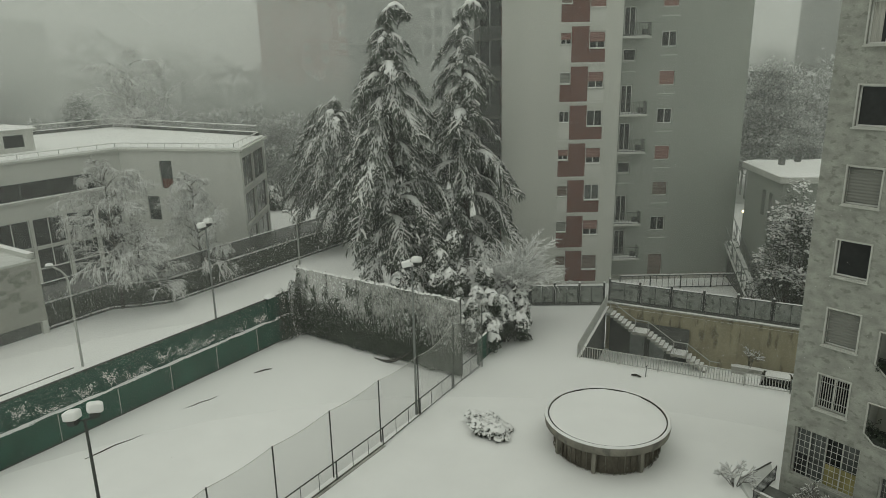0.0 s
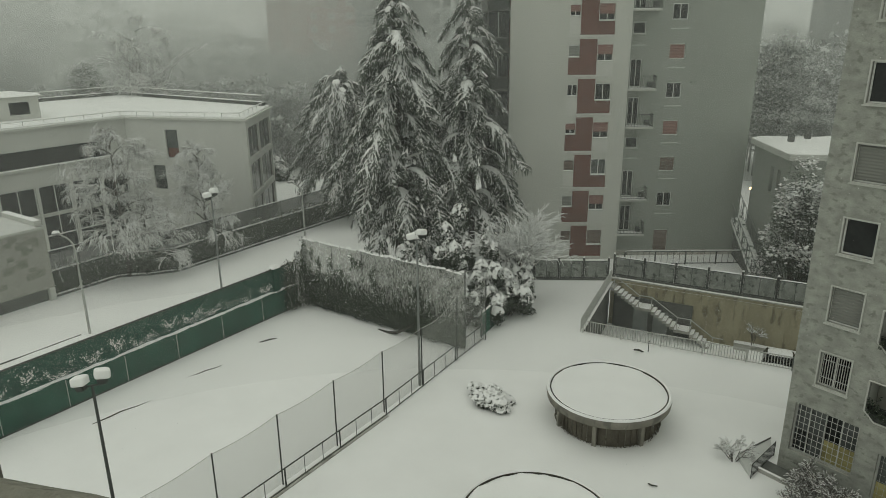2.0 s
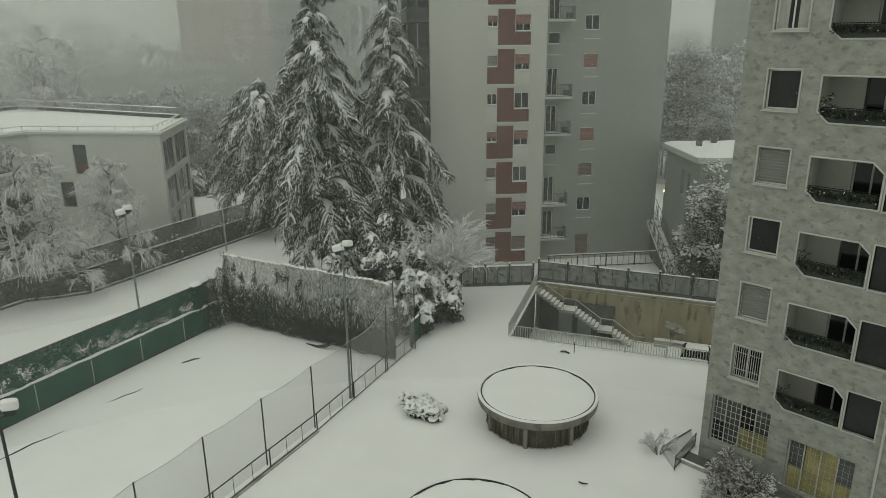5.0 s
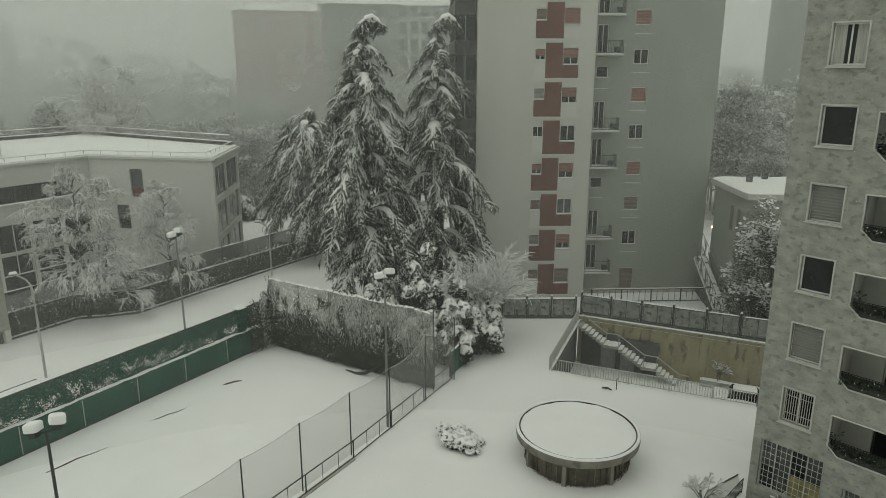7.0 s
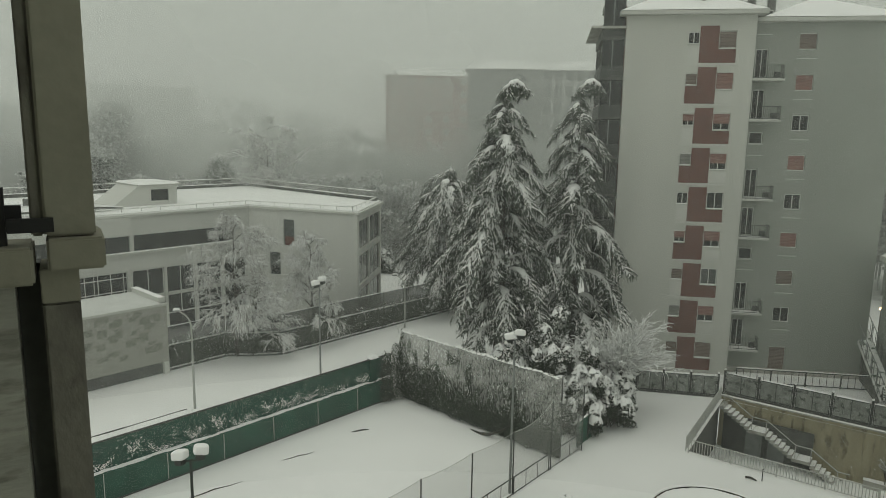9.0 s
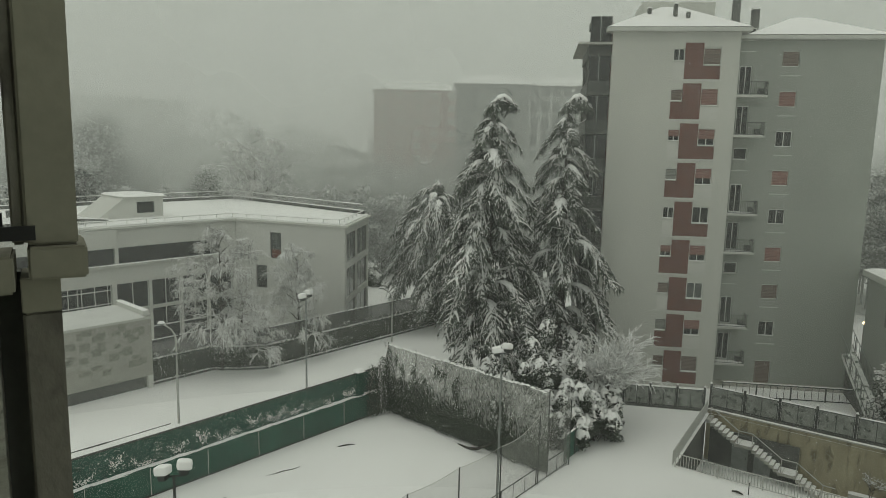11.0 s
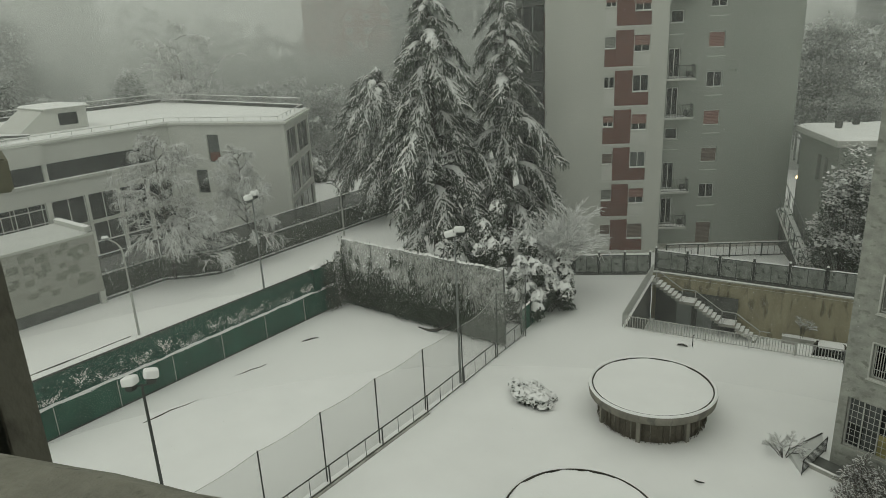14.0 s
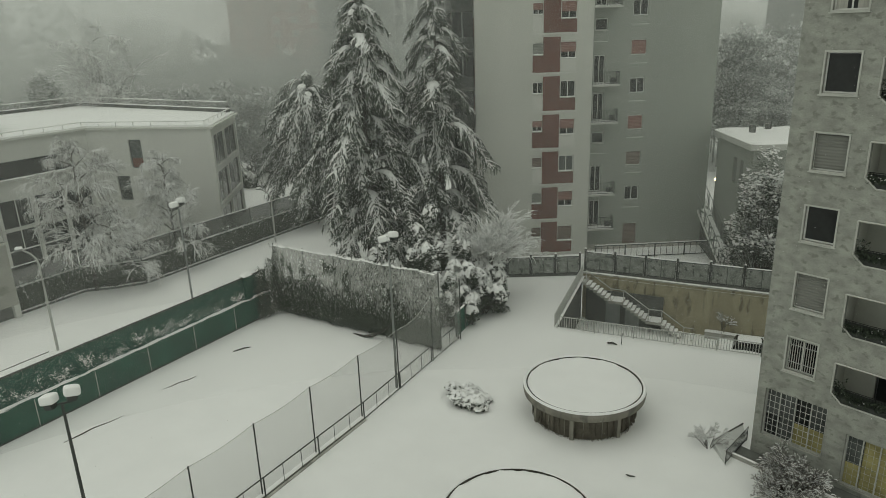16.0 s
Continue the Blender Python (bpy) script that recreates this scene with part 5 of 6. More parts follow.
def flood_lamp(x, y, h, turn, label):
    l = thing("floodlight", pose(x, y, 0, 0, 0, turn), label, "lamp post", "court floodlights")
    part("pole", rod(bmesh.new(), (0, 0, -0.1), (0, 0, h - 0.25), 0.075, 0.045, 10), DARK_FRAME if y < 15 else GREY_METAL, l)
    part("crossarm", rod(bmesh.new(), (-0.3, 0, h - 0.3), (0.3, 0, h - 0.26), 0.03, n=6), DARK_FRAME, l)
    for s in (-1, 1):
        hd = part("lamp_head", block(-0.15, 0.15, -0.17, 0.15, -0.13, 0.05, 0.04), DARK_FRAME, l)
        hd.matrix_basis = pose(0.31 * s, 0.05 * s, h - 0.16 + 0.06 * s, -8, 9 * s, 16 * s)
        part("snow_cap", pillow(0.24, 0.23, 0.02, 0.34), SNOW, hd, "thick cushion of snow", True)
        part("lens", block(-0.12, 0.12, -0.14, 0.12, -0.145, -0.131), GLASS_GREY, hd)
    return l


flood_lamp(-34.8, 26.05, 9.5, 95, "double floodlight on a steel pole by the green wall")
flood_lamp(-20.25, 27.5, 8.8, 60, "double floodlight on a steel pole inside the netting fence")
flood_lamp(-20.35, 9.9, 8.45, 50, "double floodlight capped with thick snow near the house")


def arc_lamp(x, y, h, turn, reach, label):
    l = thing("street_lamp", pose(x, y, 0, 0, 0, turn), label, "street lamp", "street lamps")
    bm = bmesh.new()
    pts = [(0, 0, -0.1), (0, 0, h * 0.5), (0, 0, h - 1.15), (reach * 0.08, 0, h - 0.75), (reach * 0.3, 0, h - 0.4), (reach * 0.75, 0, h - 0.08)]
    tube(bm, pts, [0.085, 0.075, 0.065, 0.06, 0.055, 0.05], 8)
    part("pole", bm, RAIL_PALE, l, "", True)
    hd = part("lamp_head", block(reach * 0.7, reach * 1.15, -0.13, 0.13, h - 0.1, h + 0.04, 0.04), GREY_METAL, l)
    vs, fs = drift(reach * 0.68, reach * 1.16, -0.14, 0.14, h + 0.035, 0.12, 0.06, x, 0.1)
    raw("snow_cap", vs, fs, SNOW, hd, "lying fresh snow", True)
    return l


arc_lamp(-42.45, 21.15, 7.05, -120, 0.95, "curved-arm street lamp on the snowy road")
arc_lamp(-46.7, 45.2, 5.35, -130, 1.1, "curved-arm street lamp by the boundary wall")

# warm street light beyond the tower
far_lamp = thing("street_lamp", pose(-11.35, 69.5, 0), "lit street lamp far beyond the tower", "street lamp", "street lamps")
part("pole", rod(bmesh.new(), (0, 0, 0), (0, 0, 4.2), 0.05, n=6), DARK_FRAME, far_lamp)
part("bulb", rod(bmesh.new(), (0, 0, 4.15), (0, 0, 4.35), 0.16, 0.12, 8), LAMP_ON, far_lamp, "glowing warm bulb")


# ---- trees ----
class Sheaf:
    """Gathers narrow curved strips and small leaves of one material."""

    def __init__(self):
        self.v, self.f = [], []

    def strip(self, pts, width, side, roof=0.0):
        n = len(self.v)
        for i, p in enumerate(pts):
            w = width * (1 - 0.75 * i / (len(pts) - 1)) * 0.5
            if roof:
                self.v += [p - side * w, p + Vector((0, 0, roof * (1 - 0.5 * i / len(pts)))), p + side * w]
            else:
                self.v += [p - side * w, p + side * w]
        c = 3 if roof else 2
        for i in range(len(pts) - 1):
            for j in range(c - 1):
                a = n + i * c + j
                self.f.append((a, a + 1, a + c + 1, a + c))

    def leaf(self, p, u, w):
        n = len(self.v)
        self.v += [p - w, p + u, p + w, p - u]
        self.f.append((n, n + 1, n + 2, n + 3))

    def out(self, name, mat, parent, label):
        return tagged(raw(name, self.v, self.f, mat, parent, label), kind="stuff")


UP = Vector((0, 0, 1))


def mound(sheaf, pts, widths, side, height):
    """A rounded ridge of snow lying along a bough."""
    n = len(sheaf.v)
    arc = ((-1.0, -0.35), (-0.72, 0.55), (0.0, 1.0), (0.72, 0.55), (1.0, -0.35))
    for p, w in zip(pts, widths):
        for u, h in arc:
            q = p + side * (w * u * (1 + 0.35 * noise.noise(p * 3.1 + side * u)))
            sheaf.v.append(q + UP * (height * h * min(1.0, w / 0.14)))
    for i in range(len(pts) - 1):
        for j in range(4):
            k = n + i * 5 + j
            sheaf.f.append((k, k + 1, k + 6, k + 5))


def cedar(x, y, height, spread, seed, label, boughs=48, low=0.12, detail=1.0, lean=(0.8, 0.3), snow_share=0.8, tone=None, profile="spire"):
    """Tiers of long boughs that arch and hang, each with curtains of needles and a load of snow."""
    rnd = random.Random(seed)
    t = thing("cedar_tree", pose(x, y, 0), label, "tree", "cedars")
    green, white, wood = Sheaf(), Sheaf(), bmesh.new()
    top = Vector((0, 0, height - 0.7))
    bow = Vector((lean[0], lean[1], 0))
    tip = [Vector((0, 0, height * 0.86)), top, top + bow * 0.3 + UP * 0.55, top + bow * 0.8 + UP * 0.7, top + bow * 1.3 + UP * 0.35, top + bow * 1.6 - UP * 0.35]
    tb = bmesh.new()
    tube(tb, [(0, 0, -0.1), (0.1, 0.05, height * 0.3), (0, 0.1, height * 0.6), *tip], [height * 0.022, height * 0.017, height * 0.010, 0.08, 0.07, 0.06, 0.05, 0.04, 0.02], 8)
    part("trunk", tb, BARK, t)
    crest = Vector((-lean[1], lean[0], 0)).normalized()

    def needles(p, d, sd, ln):
        """One spray: a short twig with a hanging fringe."""
        tw = [p, p + d * ln * 0.5 - UP * ln * 0.15, p + d * ln - UP * ln * rnd.uniform(0.45, 0.9)]
        across = d.cross(UP)
        across = across.normalized() if across.length > 0.01 else sd
        green.strip(tw, rnd.uniform(0.07, 0.13), across)
        hang = rnd.uniform(0.12, 0.4) if rnd.random() < 0.8 else rnd.uniform(0.4, 0.6)
        q = tw[rnd.choice((0, 1, 1))]
        green.strip([q, q - UP * hang * 0.5 + d * 0.05, q - UP * hang + d * 0.06], rnd.uniform(0.05, 0.10), sd if rnd.random() < 0.6 else across)
        return tw, across

    def grow(start, out, reach, rise, drop, load):
        side = Vector((-out.y, out.x, 0))
        n = max(5, int(4 + reach * 1.6))
        sway = rnd.uniform(-0.2, 0.2) * reach
        ax = [start + out * reach * (i / n) ** 0.92 + UP * (rise * math.sin(math.pi * min(1, i / n * 1.15)) - drop * (i / n) ** 2.3) + side * sway * (i / n) ** 2 for i in range(n + 1)]
        tube(wood, ax, [0.075 * (1 - i / n) * min(1.4, reach / 3) + 0.012 for i in range(n + 1)], 4)
        wide = (0.10 + 0.055 * min(reach, 4.0)) * (0.8 + 0.7 * start.z / height)
        first, last = rnd.choice((1, 1, 2)), n - rnd.choice((0, 0, 1))
        if load > rnd.random():
            run = ax[first:last + 1]
            m = len(run) - 1
            mound(white, [p + UP * 0.04 for p in run], [wide * (0.45 + 0.75 * math.sin(math.pi * (0.12 + 0.8 * i / m))) * (0.8 + 0.9 * noise.noise(run[i] * 1.3)) for i in range(m + 1)], side, 0.13)
        count = max(6, int(reach * 8.0 * (0.75 + 0.25 * detail)))
        for k in range(count):
            f = 0.14 + 0.86 * (k + rnd.random()) / count
            j = min(n - 1, int(f * n))
            base = ax[j].lerp(ax[j + 1], f * n - j)
            sg = 1 if k % 2 else -1
            ln = (0.34 + 0.21 * reach * math.sin(math.pi * (0.22 + 0.62 * f))) * rnd.uniform(0.55, 1.35)
            d = (side * sg * rnd.uniform(0.35, 1.0) + out * rnd.uniform(0.35, 1.1)).normalized()
            dr, m = rnd.uniform(0.5, 1.5), 5
            sub = [base + d * ln * (i / m) ** 0.85 - UP * ln * dr * (i / m) ** 1.8 for i in range(m + 1)]
            sd = Vector((-d.y, d.x, 0))
            if rnd.random() < load * 0.85:
                cut = rnd.choice((2, 3, 4, 4, 5))
                w0 = rnd.uniform(0.035, 0.125) * (0.7 + 0.12 * min(reach, 4.0))
                mound(white, [p + UP * 0.04 + sd * 0.04 * noise.noise(p * 2.3) for p in sub[:cut + 1]], [w0 * (1.0 - 0.62 * i / cut) for i in range(cut + 1)], sd, 0.06)
            for i in range(m):
                seg = (sub[i + 1] - sub[i]).length
                for q in range(max(2, int(detail * (1.3 + seg * 12)))):
                    s2 = rnd.choice((-1, 1))
                    nd = (sd * s2 * rnd.uniform(0.3, 1.0) + d * rnd.uniform(0.2, 0.8)).normalized()
                    tw, across = needles(sub[i].lerp(sub[i + 1], rnd.random()), nd, sd, rnd.uniform(0.16, 0.36))
                    if rnd.random() < load * 0.72 * (1.15 - 0.75 * i / m):
                        white.strip([c + UP * 0.045 for c in tw[:rnd.choice((2, 3))]], rnd.uniform(0.05, 0.125), across, 0.03)
        for k in range(int(reach * 16 * detail)):
            f = rnd.random() ** 0.8 * n
            j = min(n - 1, int(f))
            needles(ax[j].lerp(ax[j + 1], f - j), (side * rnd.uniform(-1, 1) + out * rnd.uniform(-0.2, 1)).normalized(), side, rnd.uniform(0.2, 0.4))

    for b in range(boughs):
        lev = ((b + 0.6 * rnd.random()) / boughs) ** 0.92
        h = low + (0.93 - low) * lev
        az = b * 2.39996 + rnd.uniform(-0.4, 0.4)
        if profile == "spire":
            size = min(1.0, (1 - h) / 0.6) ** 0.85
        else:
            size = math.sqrt(max(0.02, 1 - ((h - 0.42) / 0.60) ** 2))
        if h < 0.32:
            size *= 0.82
        reach = spread * size * rnd.choice((0.6, 0.8, 0.95, 1.1)) * rnd.uniform(0.92, 1.1) + 0.55
        out = Vector((math.cos(az), math.sin(az), 0))
        grow(Vector((0, 0, height * h)), out, reach, rnd.uniform(0.10, 0.26) * reach, rnd.uniform(0.32, 0.66) * reach + 0.2, snow_share)
    for k in range(18):
        f = k / 18 * 4.6
        j = int(f)
        az = k * 2.4
        out = Vector((math.cos(az), math.sin(az), 0))
        p = tip[j].lerp(tip[j + 1], f - j)
        grow(p, out, rnd.uniform(0.25, 0.5) * (1.2 - 0.25 * f) + 0.03, 0.04, rnd.uniform(0.15, 0.45), 0.7)
    mound(white, [p + UP * 0.12 for p in tip[1:]], [0.16, 0.24, 0.26, 0.22, 0.1], crest, 0.2)
    part("limbs", wood, BARK, t)
    green.out("crown", tone or NEEDLE, t, "dark drooping needle sprays")
    ob = white.out("snow_load", SNOW_FAR if tone else SNOW_TWIG, t, "snow weighing down the boughs")
    ob.data.shade_smooth()
    return t


cedar(-32.0, 41.2, 22.7, 4.9, 1, "tall dark cedar bowed under heavy snow", 52, 0.13, 1.0, (0.75, 0.75), 0.86)
cedar(-28.2, 45.6, 22.9, 3.9, 2, "tall dark cedar beside the tower, snow-laden", 50, 0.13, 1.0, (0.75, 0.75), 0.82)
cedar(-48.7, 53.5, 15.2, 4.7, 3, "shorter broad cedar with evenly dusted boughs", 60, 0.26, 0.7, (0.2, 0.1), 0.7, None, "dome")


def birch(x, y, height, spread, seed, label, limbs=24, frost=0.7):
    """A trunk whose forking limbs rise, then hang in curtains of white twigs."""
    rnd = random.Random(seed)
    t = thing("birch_tree", pose(x, y, 0), label, "tree", "weeping birches")
    wood, dark, white = bmesh.new(), Sheaf(), Sheaf()
    tb = bmesh.new()
    tube(tb, [(0, 0, -0.1), (0.12, 0.1, height * 0.3), (-0.1, 0.0, height * 0.6), (0.1, 0.1, height * 0.88)], [0.17, 0.13, 0.09, 0.03], 8)
    part("trunk", tb, BARK, t)

    def grow(p, d, ln, level):
        mid, end = p + d * ln * 0.5 + UP * ln * 0.06, p + d * ln
        side = d.cross(UP)
        side = side.normalized() if side.length > 0.01 else Vector((1, 0, 0))
        if level == 0:
            tube(wood, [p, mid, end], [0.06, 0.045, 0.03], 5)
        else:
            dark.strip([p, mid, end], 0.045 / level + 0.012, side)
        if rnd.random() < frost + 0.1:
            white.strip([c + UP * 0.03 for c in (p, mid, end)], 0.11 - 0.015 * level, side, 0.025)
        if level < 3:
            for k in range(4):
                nd = (d + Vector((rnd.gauss(0, 0.55), rnd.gauss(0, 0.55), rnd.gauss(-0.16 * (level + 1), 0.28)))).normalized()
                grow(p.lerp(end, rnd.uniform(0.35, 1.0)), nd, ln * rnd.uniform(0.5, 0.85), level + 1)
        else:
            for k in range(12):
                q, out = p.lerp(end, rnd.random()), Vector((rnd.gauss(0, 0.6), rnd.gauss(0, 0.6), rnd.gauss(0.1, 0.3))) + d * 0.5
                hl = rnd.uniform(0.1, 0.34)
                st = [q + out * f * hl - UP * hl * f ** 1.5 for f in (0, 0.4, 0.75, 1.0)]
                (white if rnd.random() < frost else dark).strip(st, rnd.uniform(0.02, 0.045), side if k % 2 else d)

    for k in range(limbs):
        h = 0.2 + 0.68 * (k + rnd.random()) / limbs
        az = k * 2.4 + rnd.uniform(-0.5, 0.5)
        d = Vector((math.cos(az), math.sin(az), rnd.uniform(0.15, 0.9))).normalized()
        grow(Vector((0, 0, height * h)), d, spread * (1.1 - 0.75 * h) * rnd.uniform(0.45, 0.75), 0)
    part("limbs", wood, TWIG, t)
    dark.out("twig_mass", TWIG, t, "fine grey twigs")
    white.out("snow_load", SNOW_TWIG, t, "hoar and snow on every twig")
    return t


birch(-50.5, 29.1, 12.8, 4.5, 21, "weeping birch whitened by snow before the institute", 24, 0.58)
birch(-49.9, 36.4, 10.8, 3.4, 22, "second weeping birch bent low under snow", 21, 0.75)
birch(-49.7, 30.6, 6.4, 3.4, 24, "low weeping birch between two taller ones, all white", 15, 0.85)
def twiggy(x, y, height, spread, seed, label, stems=9, group="courtyard shrubs", name="bare_bush", depth=5, thick=0.05, z=0.0, white_share=0.85, bend=0.25, lifts=(0.35, 1.5)):
    """A bare shrub or tree whose forking branches all carry a ridge of snow."""
    rnd = random.Random(seed)
    t = thing(name, pose(x, y, z), label, "tree" if height > 4 else "bush", group)
    wood, dark, white = bmesh.new(), Sheaf(), Sheaf()

    def grow(p, d, ln, level, width):
        mid = p + d * ln * 0.5 + UP * ln * 0.04
        end = p + d * ln - UP * ln * bend * (level / depth)
        side = d.cross(UP)
        side = side.normalized() if side.length > 0.01 else Vector((1, 0, 0))
        if level < 2:
            tube(wood, [p, mid, end], [width, width * 0.8, width * 0.6], 5)
        else:
            dark.strip([p, mid, end], max(0.014, width * 1.6), side)
            dark.strip([p, mid, end], max(0.014, width * 1.4), side.cross(d).normalized())
        if level > 0 and rnd.random() < white_share:
            white.strip([c + UP * (width * 0.8 + 0.012) for c in (p, mid, end)], max(0.02 if height < 4 else 0.06, width * 2.0), side, 0.04)
        if level < depth:
            for k in range(rnd.choice((2, 3, 3))):
                nd = (d + Vector((rnd.gauss(0, 0.42), rnd.gauss(0, 0.42), rnd.gauss(0.04, 0.3)))).normalized()
                grow(p.lerp(end, rnd.uniform(0.45, 1.0)), nd, ln * rnd.uniform(0.55, 0.85), level + 1, width * 0.62)

    for k in range(stems):
        az = k * 2.4 + rnd.uniform(-0.4, 0.4)
        lift = rnd.uniform(*lifts)
        d = Vector((math.cos(az) * spread / height, math.sin(az) * spread / height, lift)).normalized()
        grow(Vector((0.1 * math.cos(az), 0.1 * math.sin(az), -0.05)), d, height * rnd.uniform(0.32, 0.42), 0, thick)
    part("stems", wood, BARK, t)
    dark.out("twig_mass", TWIG, t, "fine dark twigs")
    white.out("snow_load", SNOW_TWIG, t, "ridges of snow on every twig")
    return t


twiggy(-21.2, 40.7, 7.6, 2.2, 23, "bare bush-like tree with white frosted branches", 17, "courtyard shrubs", "small_tree", 5, 0.055, 0.0, 0.9, 0.2, (2.0, 6.0))


def shrub(x, y, rx, ry, h, seed, label, leaves=2600, white=0.4, name="shrub", group="courtyard shrubs", lobes=9, size=0.12, z=0.0, mat=None):
    """Leafy lobes on short stems, with cushions of snow on their tops."""
    rnd = random.Random(seed)
    t = thing(name, pose(x, y, z), label, "bush", group)
    green, snow, wood, tops = Sheaf(), Sheaf(), bmesh.new(), []
    for k in range(lobes):
        a, r = rnd.uniform(0, 6.28), rnd.random() ** 0.5 * 0.75
        c = Vector((rx * r * math.cos(a), ry * r * math.sin(a), h * (rnd.uniform(0.08, 0.8) if h < 8 else rnd.uniform(0.04, 0.9)) * (1.05 - 0.5 * r)))
        if h > 8:
            c.x, c.y = c.x * (1.25 - 0.85 * c.z / h), c.y * (1.25 - 0.85 * c.z / h)
        rad = Vector((rx, ry, min(h, 1.6 * rx))) * rnd.uniform(0.28, 0.46)
        tops.append((c, rad))
        tube(wood, [(c.x * 0.2, c.y * 0.2, -0.05), (c.x * 0.6, c.y * 0.6, c.z * 0.6), c], [0.04, 0.03, 0.015], 5)
        for i in range(leaves // lobes):
            d = Vector((rnd.gauss(0, 1), rnd.gauss(0, 1), rnd.gauss(0, 1))).normalized()
            rr = (0.72 + 0.38 * noise.noise(d * 2.2 + Vector((k, seed, 0)))) * rnd.uniform(0.75, 1.06)
            p = c + Vector((d.x * rad.x, d.y * rad.y, d.z * rad.z)) * rr
            if p.z < 0.03:
                p.z = rnd.uniform(0.03, 0.2)
            if d.z > 0.15 and rnd.random() < white * (0.35 + 0.75 * d.z):
                s = size * rnd.uniform(0.3, 0.75) * (2.2 if h > 8 else 1.0)
                u = Vector((rnd.uniform(-1, 1), rnd.uniform(-1, 1), rnd.uniform(-0.4, 0.2))).normalized() * s
                w = u.cross(UP).normalized() * s * 0.8 - UP * s * rnd.uniform(0, 0.5)
                snow.leaf(p + UP * 0.05, u, w)
            else:
                s = size * rnd.uniform(0.45, 0.95)
                u = Vector((rnd.uniform(-1, 1), rnd.uniform(-1, 1), rnd.uniform(-1, 0.4))).normalized() * s
                w = Vector((rnd.uniform(-1, 1), rnd.uniform(-1, 1), rnd.uniform(-1, 1))).normalized() * s * 0.5
                green.leaf(p, u, w)
    lump_v, lump_f = [], []
    fine, grain = 48, 2.2 if h < 1.2 else 1.0
    for k, (c, rad) in enumerate(tops if h < 8 else ()):
        # a torn cap of snow on each lobe, with leaves showing through
        rings, n0 = fine // 3, len(lump_v)
        keep = []
        for j in range(rings + 1):
            e = math.pi / 2 - 1.35 * j / rings
            for q in range(fine):
                th = 2 * math.pi * q / fine
                d = Vector((math.cos(th) * math.cos(e), math.sin(th) * math.cos(e), math.sin(e)))
                p = c + Vector((d.x * rad.x, d.y * rad.y, d.z * rad.z)) * 0.9
                tear = 0.9 * noise.noise(p * 2.6 * grain) + 0.8 * noise.noise(p * 6.5 * grain) + 0.6 * noise.noise(p * 13 * grain)
                lift = 0.13 * (1 - j / rings) + 0.10 * noise.noise(p * 4.0)
                lump_v.append(p + UP * lift)
                keep.append(tear + 0.7 * math.sin(e) > 0.98 - 1.15 * white)
        for j in range(rings):
            for q in range(fine):
                i0, i1 = j * fine + q, j * fine + (q + 1) % fine
                if keep[i0] and keep[i1] and keep[i0 + fine]:
                    lump_f.append((n0 + i0, n0 + i0 + fine, n0 + i1 + fine, n0 + i1))
    if lump_v:
        tagged(raw("snow_cushion", lump_v, lump_f, SNOW, t, "soft cushions of snow", True), kind="stuff")
    part("stems", wood, BARK, t)
    green.out("leaves", mat or LEAF, t, "dark leaves")
    snow.out("snow_load", SNOW_TWIG, t, "cushions of snow")
    return t


shrub(-16.35, 27.95, 1.8, 1.45, 0.75, 31, "low spreading shrub half buried in snow", 5200, 0.78, lobes=16, size=0.09)
for i, (x, y, rx, h, w) in enumerate(((-22.6, 36.4, 1.7, 4.6, 0.6), (-24.4, 36.8, 1.9, 5.8, 0.55), (-26.6, 36.4, 2.0, 6.0, 0.5), (-23.2, 39.2, 1.9, 7.2, 0.5), (-21.7, 38.4, 1.8, 5.4, 0.62),
                                      (-25.6, 39.6, 2.1, 7.6, 0.4), (-28.8, 36.8, 1.8, 5.6, 0.4), (-20.7, 40.0, 1.7, 4.6, 0.65), (-22.0, 40.8, 1.6, 6.4, 0.5), (-27.3, 41.0, 1.6, 6.4, 0.35), (-21.6, 40.2, 1.9, 6.6, 0.42), (-20.9, 38.9, 1.7, 3.8, 0.6), (-21.4, 37.2, 1.5, 3.0, 0.66))):
    shrub(x, y, rx, rx * 0.85, h, 40 + i, "evergreen shrub loaded with thick snow", 9000, w, lobes=14, size=0.11)
for i, (x, y, rx, h) in enumerate(((-67.7, 61.5, 2.2, 3.6), (-72.7, 68.1, 2.4, 4.6), (-73.0, 71.0, 2.2, 4.2))):
    shrub(x, y, rx, rx, h, 55 + i, "dim evergreen bush beyond the boundary wall", 4200, 0.4, lobes=14, size=0.13, group="far bushes")
shrub(-4.9, 53.2, 3.1, 2.0, 11.3, 61, "tall evergreen magnolia flecked with snow behind the fence", 22000, 0.6, "evergreen_tree", "courtyard trees", 60, 0.11)
twiggy(-4.1, 29.7, 1.35, 0.75, 62, "little bare bush sticking out of the snow", 8, "courtyard shrubs", "small_bush", 4, 0.02)
twiggy(-0.55, 27.5, 2.1, 2.1, 63, "dense round bare bush by the house dusted with snow", 32, "courtyard shrubs", "bare_bush", 6, 0.02, 0.0, 0.16, 0.3, (0.5, 2.4))
twiggy(-6.75, 49.85, 2.1, 0.9, 64, "thin sapling with white twigs in the sunken yard", 3, "courtyard shrubs", "sapling", 4, 0.022, -3.0, 0.5, 0.1, (1.0, 3.0))

